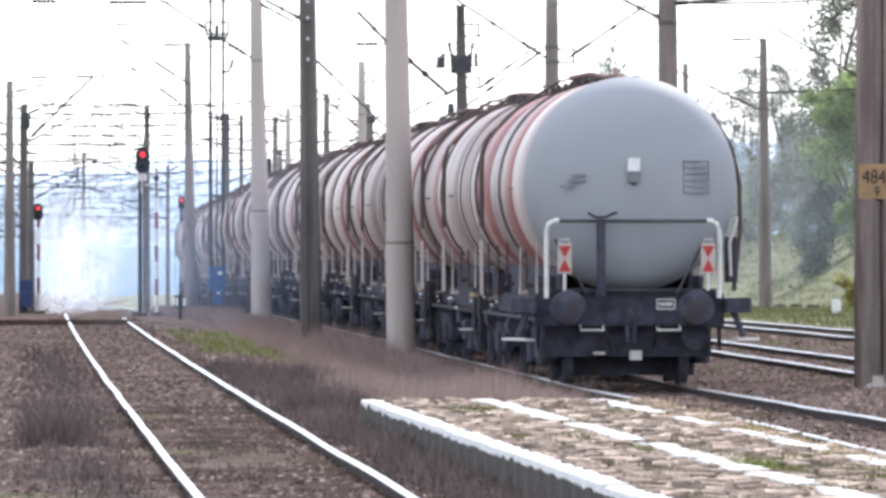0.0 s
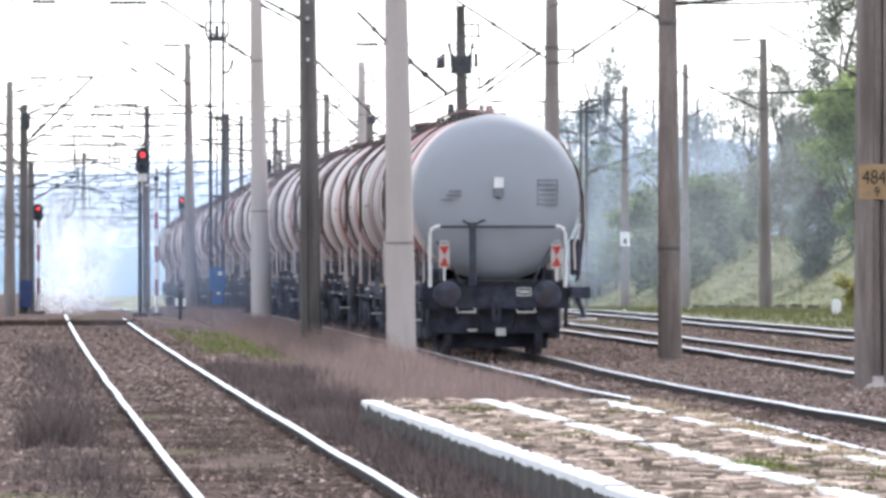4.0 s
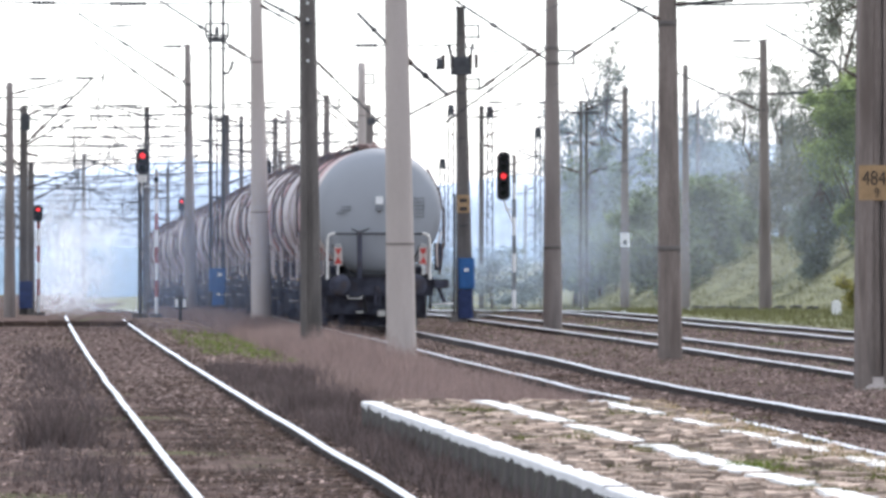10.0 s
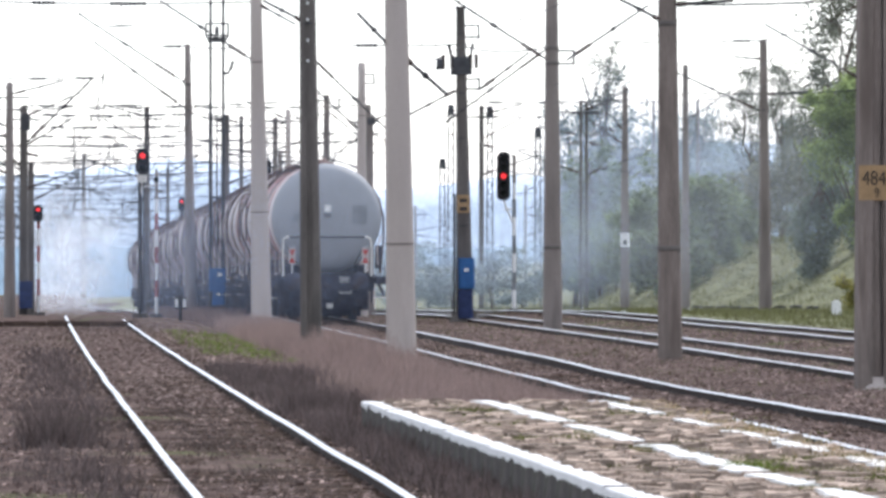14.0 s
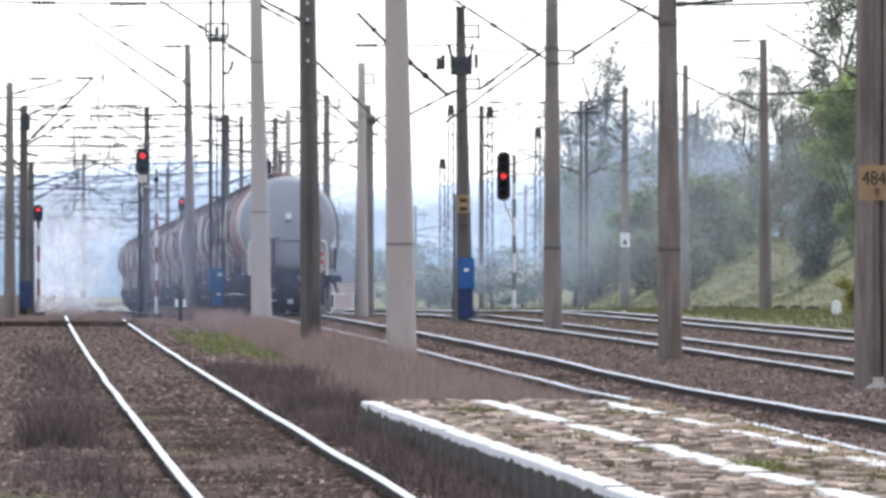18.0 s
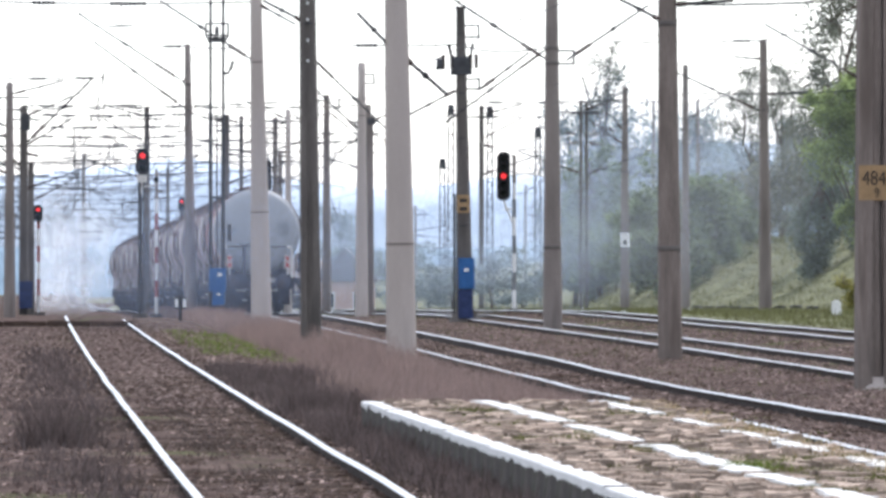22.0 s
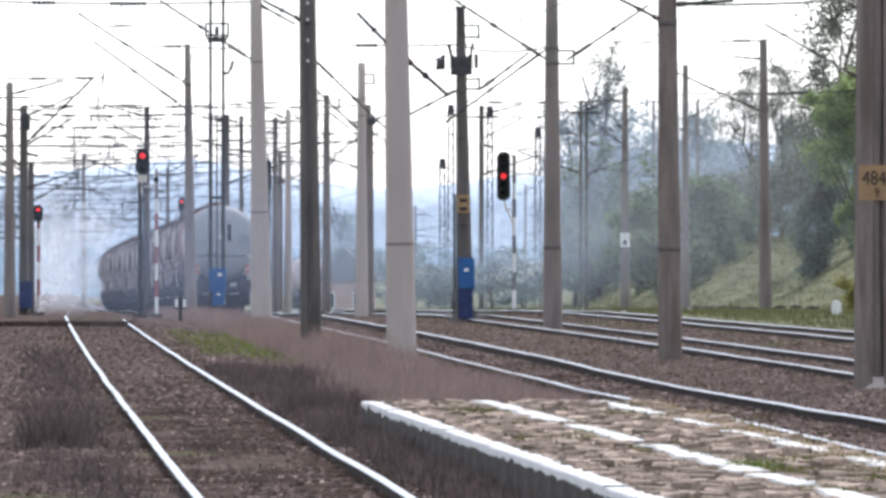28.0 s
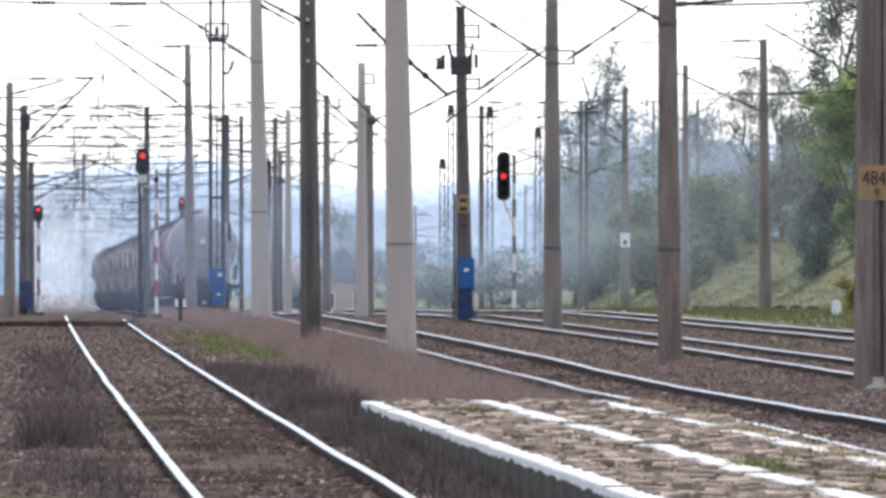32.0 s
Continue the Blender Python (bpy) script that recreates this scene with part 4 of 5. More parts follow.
    tank = part("tank", t, TANK, root, "grimy beige-grey tank barrel")
    part("end_cap", Shape().lathe(prof, 56, "y", (off, 0, AXIS)), TANK_END if last else TANK, tank, "smooth grey domed end" if last else "")
    part("end_cap", Shape().lathe([(r, -y) for r, y in prof], 56, "y", (off, 0, AXIS)), TANK, tank)
    for y in (end - 0.62, 3.8) + (() if last else (-end + 0.62,)):
        part("weld_seam", Shape().lathe([(RAD, y - 0.03), (RAD + 0.014, y - 0.015), (RAD + 0.014, y + 0.015), (RAD, y + 0.03)], 56, "y", (off, 0, AXIS)), SEAM, tank, "dark weld seam")
    for y, w, kind in bands:
        lift = {"red": 0.008, "pale": 0.006, "brown": 0.007}[kind]
        mat = {"red": RUST, "pale": CREAM, "brown": BROWNED}[kind]
        label_b = {"red": "faded red-oxide band", "pale": "pale cream band", "brown": "brown weathered band"}[kind]
        part("band", Shape().lathe([(RAD + 0.001, y - w / 2), (RAD + lift, y - w / 2 + 0.004), (RAD + lift, y + w / 2 - 0.004), (RAD + 0.001, y + w / 2)], 56, "y", (off, 0, AXIS)), mat, tank, label_b)
    # dark hoops round the barrel, ending at the saddles
    for y in (-1.2, 4.0):
        pts = [(off + math.sin(a) * (RAD + 0.03), y, AXIS + math.cos(a) * (RAD + 0.03)) for a in [-2.3 + 4.6 * k / 28 for k in range(29)]]
        part("strap", Shape().tube(pts, 0.02, 5), SEAM, tank, "dark holding strap")
    for y in (-3.3, 3.0):
        part("side_seam", Shape().box((off - RAD - 0.004, y, AXIS - 0.05), (0.02, 0.9, 0.03)), SEAM, tank, "short dark jacket seam")
    # walkway and fittings on top
    top = AXIS + RAD
    w = Shape().box((0, 0, top + 0.03), (0.62, 8.6, 0.03))
    part("walkway", w, RUSTY, root, "rusty grating walkway")
    for y in [-4.2 + 1.2 * k for k in range(8)]:
        part("walkway_leg", Shape().tube([(-0.36, y, top - 0.06), (-0.36, y, top + 0.06)], 0.03, 5), STEEL, root)
    part("manhole", Shape().lathe([(0.3, 0), (0.3, 0.2), (0.34, 0.2), (0.34, 0.26), (0.1, 0.3), (0.01, 0.3)], 20, "z", (0, 0.2, top - 0.1)), RUSTY, root, "rusty manhole dome")
    for y in (-2.6, 2.4):
        part("valve", Shape().lathe([(0.12, 0), (0.12, 0.16), (0.05, 0.18), (0.05, 0.26), (0.01, 0.26)], 12, "z", (0.1, y, top - 0.06)), RUSTY, root)
    part("top_rail", Shape().tube([(-0.42, -4.3, top + 0.09), (-0.42, 4.3, top + 0.09)], 0.018, 5), RUSTY, root)
    # ladders
    for side in (-1, 1):
        for at in ladders:
            lad = Shape()
            for q in (-0.2, 0.2):
                y = at + q
                lad.tube([(side * 0.42, y, top + 0.1), (side * 1.02, y, AXIS + 1.2), (side * 1.50, y, AXIS + 0.72), (side * 1.57, y, AXIS + 0.5), (side * 1.58, y, 2.2)], 0.022, 6)
            for k in range(6):
                zz = 2.3 + 0.2 * k
                lad.tube([(side * 1.57, at - 0.2, zz), (side * 1.57, at + 0.2, zz)], 0.015, 5)
            part("ladder", lad, SEAM, root, "dark kinked side ladder")
            # light on the lower ladder is painted in as a paler colour
            for q in (-0.2, 0.2):
                part("ladder_foot", Shape().tube([(side * 1.58, at + q, 2.0), (side * 1.57, at + q, 1.2)], 0.017, 6), CREAM, root, "lower ladder painted pale where light catches it")
    # uprights under the barrel
    vary = random.Random(int(ladders[0] * 10) + 40)
    for y in (-5.1, -3.4, -1.6, 0.7, 3.0, 5.1):
        for u in (-1.2, 1.2):
            yy, low, high = y + vary.uniform(-0.4, 0.4), vary.uniform(1.15, 1.4), vary.uniform(1.85, 2.15)
            pale = y == -5.1 or vary.random() < 0.28
            w0 = vary.uniform(0.03, 0.09)
            post = Shape().box((u, yy, (low + high) / 2), (0.035, w0, high - low), taper=0.7, chamfer=0.01)
            post.box((u * 0.97, yy, low - 0.02), (0.12, w0 + 0.1, 0.06), chamfer=0.01)
            part("support_post", post, CREAM if pale else SEAM, root, "pale upright support" if pale else "dark upright support")
    # added dark sheet along each side, between barrel and frame
    for u in (-1, 1):
        part("drip_apron", Shape().box((u * 0.88, 0, 1.42), (0.06, 2 * HALF - 2.2, 0.5), chamfer=0.02), DIRTY_HAZED, root, "dark side sheet under the barrel")
    for y in (-4.4, 4.4):
        part("saddle", Shape().box((0, y, 1.3), (2.3, 0.5, 0.4), chamfer=0.06), DIRTY_HAZED, root)
    # frame
    fr = Shape()
    for u in (-1.0, 1.0):
        fr.box((u, 0, 1.08), (0.12, 2 * HALF - 1.3, 0.28))
    fr.box((0, 0, 1.0), (0.5, 2 * HALF - 1.4, 0.3))
    part("underframe", fr, DIRTY_HAZED, root, "oily black underframe")
    for u in (-1, 1):
        for k in range(9):
            y = -5.2 + 1.3 * k + vary.uniform(-0.35, 0.35)
            c = (u * vary.uniform(0.86, 1.12), y, vary.uniform(0.52, 0.98))
            size = (vary.uniform(0.1, 0.3), vary.uniform(0.25, 0.8), vary.uniform(0.14, 0.4))
            if vary.random() < 0.6:
                part("brake_rigging", Shape().box(c, size, chamfer=0.03), DIRTY_HAZED, root, "sooty brake rigging")
            else:
                part("air_tank", Shape().tube([(c[0], y - size[1] / 2, c[2]), (c[0], y + size[1] / 2, c[2])], size[2] / 2, 10), DIRTY_HAZED, root, "sooty air tank")
    # dark blocks added to fill the shaded underside at both ends
    for y in (-5.45, 5.45):
        part("brake_beam", Shape().box((0, y, 0.62), (2.34, 0.16, 0.46), chamfer=0.04).box((0, y * 0.88, 0.30), (2.0, 0.12, 0.36), chamfer=0.03), DIRTY_HAZED, root, "dark block added for the shade behind the buffers")
    # likewise added dark fill at the bogies, where shade lies
    for y in (-4.1, 4.1):
        part("bolster", Shape().box((0, y, 0.52), (1.9, 0.9, 0.5), chamfer=0.08), DIRTY_HAZED, root, "dark block added for the shade between the wheels")
    for y in (-1.5, 0.6, 1.9):
        part("brake_gear", Shape().lathe([(0.02, -0.45), (0.22, -0.42), (0.22, 0.42), (0.02, 0.45)], 14, "x", (0.1 * y, y, 0.72)), DIRTY_HAZED, root)
    for u in (-1.28, 1.28):
        part("side_rail", Shape().box((u, -4.9 + 0.3 * ladders[0], 1.16), (0.05, 1.1, 0.06)), YELLOW, root, "yellow grab rail")
        part("valve_lever", Shape().tube([(u, 1.4, 1.18), (u * 1.04, 2.9, 1.12)], 0.022, 6), RUSTY, root, "rusty valve lever")
        part("pipe", Shape().tube([(u * 0.95, -5.8, 0.9), (u * 0.95, 5.8, 0.9)], 0.035, 6), DIRTY_HAZED, root)
        for y in (-4.4, -2.2, -0.6, 1.2, 2.9, 4.2):
            part("placard", Shape().box((u * 1.0, y + vary.uniform(-0.9, 0.9), vary.uniform(0.84, 1.2)), (0.02, vary.uniform(0.12, 0.45), 0.032)), GREY_RAILING, root, "small pale placard")
    for k in (-1, 1):
        e = k * (HALF - 0.62)
        part("headstock", Shape().box((0, e, 1.04), (2.6, 0.24, 0.44), chamfer=0.02), DIRTY_HAZED, root, "dark headstock beam")
        part("end_sill", Shape().box((0, e + k * 0.13, 1.28), (2.5, 0.04, 0.05)), STEEL, root)
        for u in (-0.875, 0.875):
            buf = part("buffer", Shape().tube([(u, e, 1.06), (u, e + k * 0.5, 1.06)], 0.11, 12), DIRTY_HAZED, root, "greasy dark buffer")
            part("buffer_disc", Shape().lathe([(0.1, 0.0), (0.235, k * 0.01), (0.25, k * 0.04), (0.2, k * 0.075), (0.01, k * 0.09)], 24, "y", (u, e + k * 0.5, 1.06)), DIRTY_HAZED, buf)
            st = Shape().tube([(u * 1.42, e, 1.0), (u * 1.42, e, 0.55), (u * 1.42 + 0.0, e + k * 0.05, 0.5)], 0.03, 6)
            part("step_hanger", st, DIRTY_HAZED, root)
            for zz in (0.96, 0.62):
                part("step", Shape().box((u * 1.58, e - k * 0.25, zz), (0.2, 0.26, 0.022)), GREY_RAILING if k < 0 and zz < 0.7 else SEAM, root, "worn step")
            part("shunter_grip", Shape().tube([(u * 0.42, e + k * 0.16, 0.82), (u * 0.42, e + k * 0.3, 0.76), (u * 0.78, e + k * 0.3, 0.76), (u * 0.78, e + k * 0.16, 0.82)], 0.016, 6), GREY_RAILING, root, "pale grip under the buffer")
        # coupling
        c = Shape().tube([(0, e, 1.0), (0, e + k * 0.34, 0.98), (0.0, e + k * 0.38, 0.9), (0, e + k * 0.3, 0.84)], 0.06, 8)
        c.tube([(-0.05, e + k * 0.3, 0.95), (-0.05, e + k * 0.34, 0.6), (0.05, e + k * 0.34, 0.6), (0.05, e + k * 0.3, 0.95)], 0.03, 6)
        part("coupling", c, DIRTY_HAZED, root, "hanging screw coupling")
        for u in (-0.32, 0.36):
            part("brake_hose", Shape().tube([(u, e, 0.86), (u, e + k * 0.2, 0.8), (u * 0.9, e + k * 0.24, 0.55), (u * 0.75, e + k * 0.2, 0.45)], 0.035, 6), BLACK, root, "black brake hose")
        part("platform_deck", Shape().box((0, k * (HALF - 0.5), 1.31), (2.4, 0.3, 0.03)), STEEL, root)
    bogie(root, -4.1)
    bogie(root, 4.1)
    return root


def end_fittings(root):
    """The rear end as it trails the train."""
    e = -(HALF - 0.2)
    rail = part("end_railing", Shape().tube([(-1.1, e, 2.25), (1.16, e, 2.25)], 0.022, 8), STEEL, root, "dark rear railing bar")
    for u, k in ((-1.16, 1), (1.2, -1)):
        part("railing_post", Shape().tube([(u, e, 1.2), (u, e, 2.12), (u + 0.03 * k, e, 2.21), (u + 0.1 * k, e, 2.25), (u + 0.17 * k, e, 2.255)], 0.034, 8), GREY_RAILING, root, "pale bent railing post")
    part("brake_column", Shape().box((-0.42, e - 0.03, 1.75), (0.12, 0.1, 1.05), chamfer=0.02), DIRTY_HAZED, root, "black hand brake column")
    part("brake_handle", Shape().tube([(-0.6, e - 0.05, 2.36), (-0.5, e - 0.05, 2.3), (-0.36, e - 0.05, 2.3), (-0.26, e - 0.05, 2.35), (-0.2, e - 0.05, 2.36)], 0.02, 6), BLACK, root)
    for u in (-0.92, 1.04):
        b = part("tail_board", Shape().box((u, e - 0.09, 1.74), (0.19, 0.02, 0.42), chamfer=0.004), CONC, root, "dusty white tail board with two red triangles")
        yb = e - 0.104
        part("red_triangle", Shape().add([(u - 0.085, yb, 1.91), (u, yb, 1.745), (u + 0.085, yb, 1.91), (u - 0.075, yb + 0.002, 1.9), (u, yb + 0.002, 1.745), (u + 0.075, yb + 0.002, 1.9)], [(0, 1, 2), (5, 4, 3)]), RED, b)
        part("red_triangle", Shape().add([(u - 0.085, yb, 1.56), (u + 0.085, yb, 1.56), (u, yb, 1.735), (u - 0.075, yb + 0.002, 1.57), (u + 0.075, yb + 0.002, 1.57), (u, yb + 0.002, 1.735)], [(0, 1, 2), (5, 4, 3)]), RED, b)
        part("board_spike", Shape().tube([(u, e - 0.08, 1.3), (u, e - 0.08, 1.56)], 0.02, 6), GREY_RAILING, b)
        part("board_frame", Shape().tube([(u - 0.06, e - 0.09, 1.94), (u - 0.06, e - 0.09, 2.0), (u + 0.06, e - 0.09, 2.0), (u + 0.06, e - 0.09, 1.94)], 0.01, 5), GREY_RAILING, b)
    for u, v in ((-1.05, -0.6), (1.0, 0.62)):
        part("end_strut", Shape().tube([(u, e, 2.0), (v, e + 0.05, 1.25)], 0.02, 6), STEEL, root)
    for k in (-1, 1):
        part("corner_plate", Shape().box((k * 1.47, e + 0.25, 1.1), (0.36, 0.34, 0.2), chamfer=0.03), DIRTY_HAZED, root, "dark corner plate")
        part("corner_leg", Shape().tube([(k * 1.4, e + 0.2, 1.05), (k * 1.55, e + 0.1, 0.66)], 0.045, 6), DIRTY_HAZED, root)
        part("corner_tread", Shape().box((k * 1.6, e + 0.12, 0.64), (0.3, 0.28, 0.03), chamfer=0.01), GREY_RAILING, root, "pale worn corner tread")
    part("weight_box", Shape().box((0.12, e + 0.7, 0.41), (0.17, 0.1, 0.13), chamfer=0.02), GREY_RAILING, root, "pale box under the bogie end")
    part("brake_shoe", Shape().box((-0.38, e + 0.72, 0.44), (0.16, 0.08, 0.04), chamfer=0.01), GREY_RAILING, root, "worn brake shoe")
    part("side_pipe", Shape().tube([(1.2, e + 0.9, AXIS + 0.98), (1.46, e + 0.9, AXIS + 0.5), (1.57, e + 0.9, AXIS), (1.57, e + 0.8, 2.1), (1.46, e + 0.6, 1.3)], 0.032, 6), SEAM, root, "dark pipe beside the barrel")
    part("grab_loop", Shape().tube([(1.5, e + 0.5, 2.3), (1.38, e + 0.4, 1.95), (1.4, e + 0.4, 1.5)], 0.022, 6), CREAM, root, "pale bent grab loop")
    part("corner_box", Shape().box((1.42, e + 0.6, 1.72), (0.16, 0.3, 0.62), chamfer=0.03), DIRTY_HAZED, root, "dark corner box")
    # plates on the domed end
    yd = -(HALF - 0.32)
    part("end_plate", Shape().box((0.04, yd - 0.035, 3.02), (0.17, 0.03, 0.18), chamfer=0.004), WHITE, root, "small white plate")
    part("plate_holder", Shape().box((0.04, yd - 0.015, 2.84), (0.18, 0.05, 0.13)), FADED, root, "grey plate holder")
    rows = Shape()
    for k in range(6):
        rows.box((0.90, yd + 0.075, 2.64 + 0.085 * k), (0.34, 0.02, 0.02))
    for u in (0.73, 1.07):
        rows.box((u, yd + 0.072, 2.85), (0.02, 0.02, 0.46))
    part("data_panel", rows, FADED, root, "ruled grey data panel")
    rows = Shape()
    for k, (u, w) in enumerate(((-0.86, 0.2), (-0.74, 0.26), (-0.72, 0.22))):
        rows.box((u, yd + 0.045, 2.72 + 0.075 * k), (w, 0.02, 0.03))
    part("lettering", rows, FADED, root, "faded grey lettering bars")
    s = Shape()
    for u, z, w, h in ((0.5, 1.18, 0.24, 0.02), (0.5, 1.05, 0.24, 0.02), (0.38, 1.115, 0.02, 0.13), (0.62, 1.115, 0.02, 0.13), (0.5, 1.115, 0.18, 0.05)):
        s.box((u, -(HALF - 0.5) - 0.005, z), (w, 0.02, h))
    part("stencil", s, GREY_RAILING, root, "pale framed stencil on the headstock")


wagon_a = tank_wagon((0.8,), "tank wagon with grey end, red bands and tail boards", ((-4.5, 2.0, "pale"), (-2.6, 1.7, "red"), (2.6, 2.9, "red"), (4.9, 1.0, "pale")), True)
wagon_b = tank_wagon((-3.1, 2.8), "grimy beige tank wagon with dark straps and walkway", ((-4.4, 1.0, "brown"), (-1.9, 1.5, "pale"), (0.9, 1.1, "red"), (4.7, 1.6, "brown")))
wagon_c = tank_wagon((0.9,), "pale grey tank wagon streaked with rust and soot", ((-4.7, 1.2, "red"), (-2.5, 2.0, "pale"), (0.7, 1.0, "brown"), (3.0, 1.0, "pale"), (4.8, 1.2, "brown")))
train = [wagon_a]
for k in range(1, 15):
    if k == 1:
        train.append(wagon_b)
    elif k == 2:
        train.append(wagon_c)
    else:
        train.append(copy_thing(wagon_b if k % 2 else wagon_c, pose(0, 100 + 13 * k, 0)))
end_fittings(wagon_a)
tagged(copy_thing(wagon_c, pose(-10.797, 560, lerp_rows(FALL, 560) + 0.1, 0, 0, 5)), "pale tank wagon standing far off on a siding", "tank wagon", "standing wagons")


def rear_at(t):
    """How far the last buffers are, t seconds in."""
    return 96.0 + 6.75 * t - 0.01 * t * t


def on_line(d):
    a, b = d - 4.1, d + 4.1
    xa, xb = line_main(a), line_main(b)
    za, zb = lerp_rows(FALL, a), lerp_rows(FALL, b)
    return pose((xa + xb) / 2, d, (za + zb) / 2 + RAIL, math.degrees(math.atan2(zb - za, 8.2)), 0, math.degrees(math.atan2(xa - xb, 8.2)))


# ---- plants ----
def tufts(name, label, mat, spots, per, h, spread, w, seed, lean=0.4):
    rnd = random.Random(seed)
    s = Shape()
    for x, d in spots:
        z = ground_z(x, d)
        hh = h * rnd.uniform(0.5, 1.25)
        for _ in range(per):
            px, py = x + rnd.gauss(0, spread), d + rnd.gauss(0, spread * 2)
            s.blade((px, py, z - 0.03), hh * rnd.uniform(0.5, 1.15), (rnd.gauss(0, lean * hh), rnd.gauss(0, lean * hh)), w * rnd.uniform(0.6, 1.4), rnd.uniform(0, 3.14))
    tagged(part(name, s, mat), label, "grass", kind="stuff")


rnd = random.Random(5)


def between(lo, hi, d0, d1, n):
    out = []
    for _ in range(n):
        d = d0 + (d1 - d0) * rnd.random()
        a, b = lo(d), hi(d)
        out.append((a + (b - a) * rnd.random(), d))
    return out


mid_lo, mid_hi = (lambda d: line_left(d) + (2.3 if d < 112 else 3.3)), (lambda d: line_main(d) - 1.8)
tufts("dry_grass", "dry reddish-brown grass between the tracks", DRY, between(mid_lo, mid_hi, 80, 185, 2600), 34, 0.36, 0.16, 0.007, 1)
tufts("dry_grass", "sparse dry grass along the main track", DRY, between(mid_lo, mid_hi, 185, 300, 700), 12, 0.4, 0.16, 0.016, 2)
tufts("green_weeds", "patch of fresh green weeds", GREEN_WEED, between(lambda d: line_left(d) + 1.5, lambda d: line_left(d) + 3.1, 126, 168, 170), 12, 0.13, 0.12, 0.014, 3)
tufts("dead_weeds", "dark dead weeds beside the old track", DARKWEED, between(lambda d: line_left(d) - 1.75, lambda d: line_left(d) - 1.05, 62, 132, 230), 12, 0.17, 0.16, 0.02, 4)
tufts("dead_weeds", "sparse low brown weeds beside the old track", DARKWEED, between(lambda d: line_left(d) - 3.6, lambda d: line_left(d) - 1.1, 44, 175, 480), 10, 0.085, 0.22, 0.02, 14)
tufts("dead_weeds", "dark dead weeds below the platform edge", DARKWEED, between(lambda d: line_left(d) + 1.05, lambda d: line_left(d) + 1.6, 42, 112, 900), 12, 0.22, 0.1, 0.009, 6)
tufts("dead_weeds", "dark dead weeds before the platform end", DARKWEED, between(lambda d: line_left(d) + 1.9, lambda d: line_left(d) + 3.3, 84, 104, 260), 12, 0.26, 0.14, 0.012, 18)
tufts("dead_weeds", "low dark weeds between the rails of the old track", DARKWEED, between(lambda d: line_left(d) - 0.6, lambda d: line_left(d) + 0.6, 40, 88, 1700), 10, 0.06, 0.16, 0.012, 19)
tufts("straw_litter", "dry straw lying between the old rails", STRAW, between(lambda d: line_left(d) - 0.65, lambda d: line_left(d) + 0.65, 42, 100, 420), 5, 0.02, 0.14, 0.012, 61, 4.0)
tufts("dead_weeds", "dark soft weeds in the trackside ditch", DARKWEED, between(lambda d: line_left(d) - 1.7, lambda d: line_left(d) - 1.15, 41, 62, 160), 12, 0.14, 0.12, 0.012, 20)
tufts("dead_bush", "soft dark dead bush beside the old track", DARKWEED, [(-3.68 + 0.1 * a, 66.8 + 0.5 * b) for a in (-1, 0, 1) for b in (-1, 0, 1)], 110, 0.58, 0.13, 0.005, 51, 0.34)
tufts("dead_bush", "low dark dead bush at the track edge", DARKWEED, [(-3.1 + 0.25 * a, 57.5 + 1.5 * b) for a in (-1, 0, 1) for b in (-1, 0, 1)], 70, 0.16, 0.2, 0.006, 52, 0.4)
tufts("dead_bush", "dark dead bush before the platform end", DARKWEED, [(-1.42 + 0.11 * a, 80.5 + 0.7 * b) for a in (-2, -1, 0, 1, 2, 3) for b in (-1, 0, 1)], 130, 0.4, 0.12, 0.007, 53, 0.35)
tufts("dead_bush", "brownish dead bush beside the platform end", DARKWEED, [(-2.1 + 0.13 * a, 97.0 + 0.9 * b) for a in (-2, -1, 0, 1, 2) for b in (-1, 0, 1)], 110, 0.36, 0.22, 0.008, 54, 0.35)
tufts("tall_dry_grass", "tall dry pinkish grass plumes round the masts", DRY, between(lambda d: line_left(d) + 4.0, lambda d: line_main(d) - 2.6, 84, 138, 110), 70, 0.6, 0.16, 0.008, 55, 0.3)
tufts("low_weeds", "low weeds in the ballast of the side tracks", BANK_WEED, between(lambda d: line_main(d) + 1.4, lambda d: line_far(d) + 3, 95, 280, 1700), 9, 0.1, 0.22, 0.012, 7)
tufts("dead_weeds", "dry brown weeds in the ballast of the side tracks", DRY, between(lambda d: line_main(d) + 1.3, lambda d: line_right(d) - 1.2, 80, 240, 500), 9, 0.12, 0.2, 0.01, 17)
tufts("green_weeds", "small green weeds beside the old track", GREEN_WEED, [(-3.708, 77), (-3.7, 77.6), (-3.76, 77.3), (-2.376, 79), (-2.427, 79), (-0.293, 62), (2.83, 123.6), (2.9, 124.4), (2.75, 122.8)], 30, 0.05, 0.1, 0.012, 13)
tufts("bank_grass", "yellow-green grass on the bank", BANK_WEED, between(lambda d: line_far(d) + 2.4, lambda d: bank_foot(d) + 12, 150, 400, 9000), 9, 0.22, 0.3, 0.018, 8)


def stones(d0, d1, line, half, n, seed):
    r = random.Random(seed)
    s = Shape()
    for _ in range(n):
        d = d0 + (d1 - d0) * r.random() ** 1.6
        x = line(d) + r.uniform(-half, half)
        z = ground_z(x, d)
        a = r.uniform(0.012, 0.03)
        vs = [(x + r.gauss(0, a), d + r.gauss(0, a), z + r.uniform(-0.015, 0.03)) for _ in range(5)]
        s.add(vs, [(0, 1, 2), (0, 2, 3), (0, 3, 4), (1, 2, 4), (1, 3, 4)])
    tagged(part("ballast_stones", s, STONE), "loose brown and grey ballast stones", "gravel", kind="stuff")


stones(44, 88, line_left, 2.6, 5500, 1)
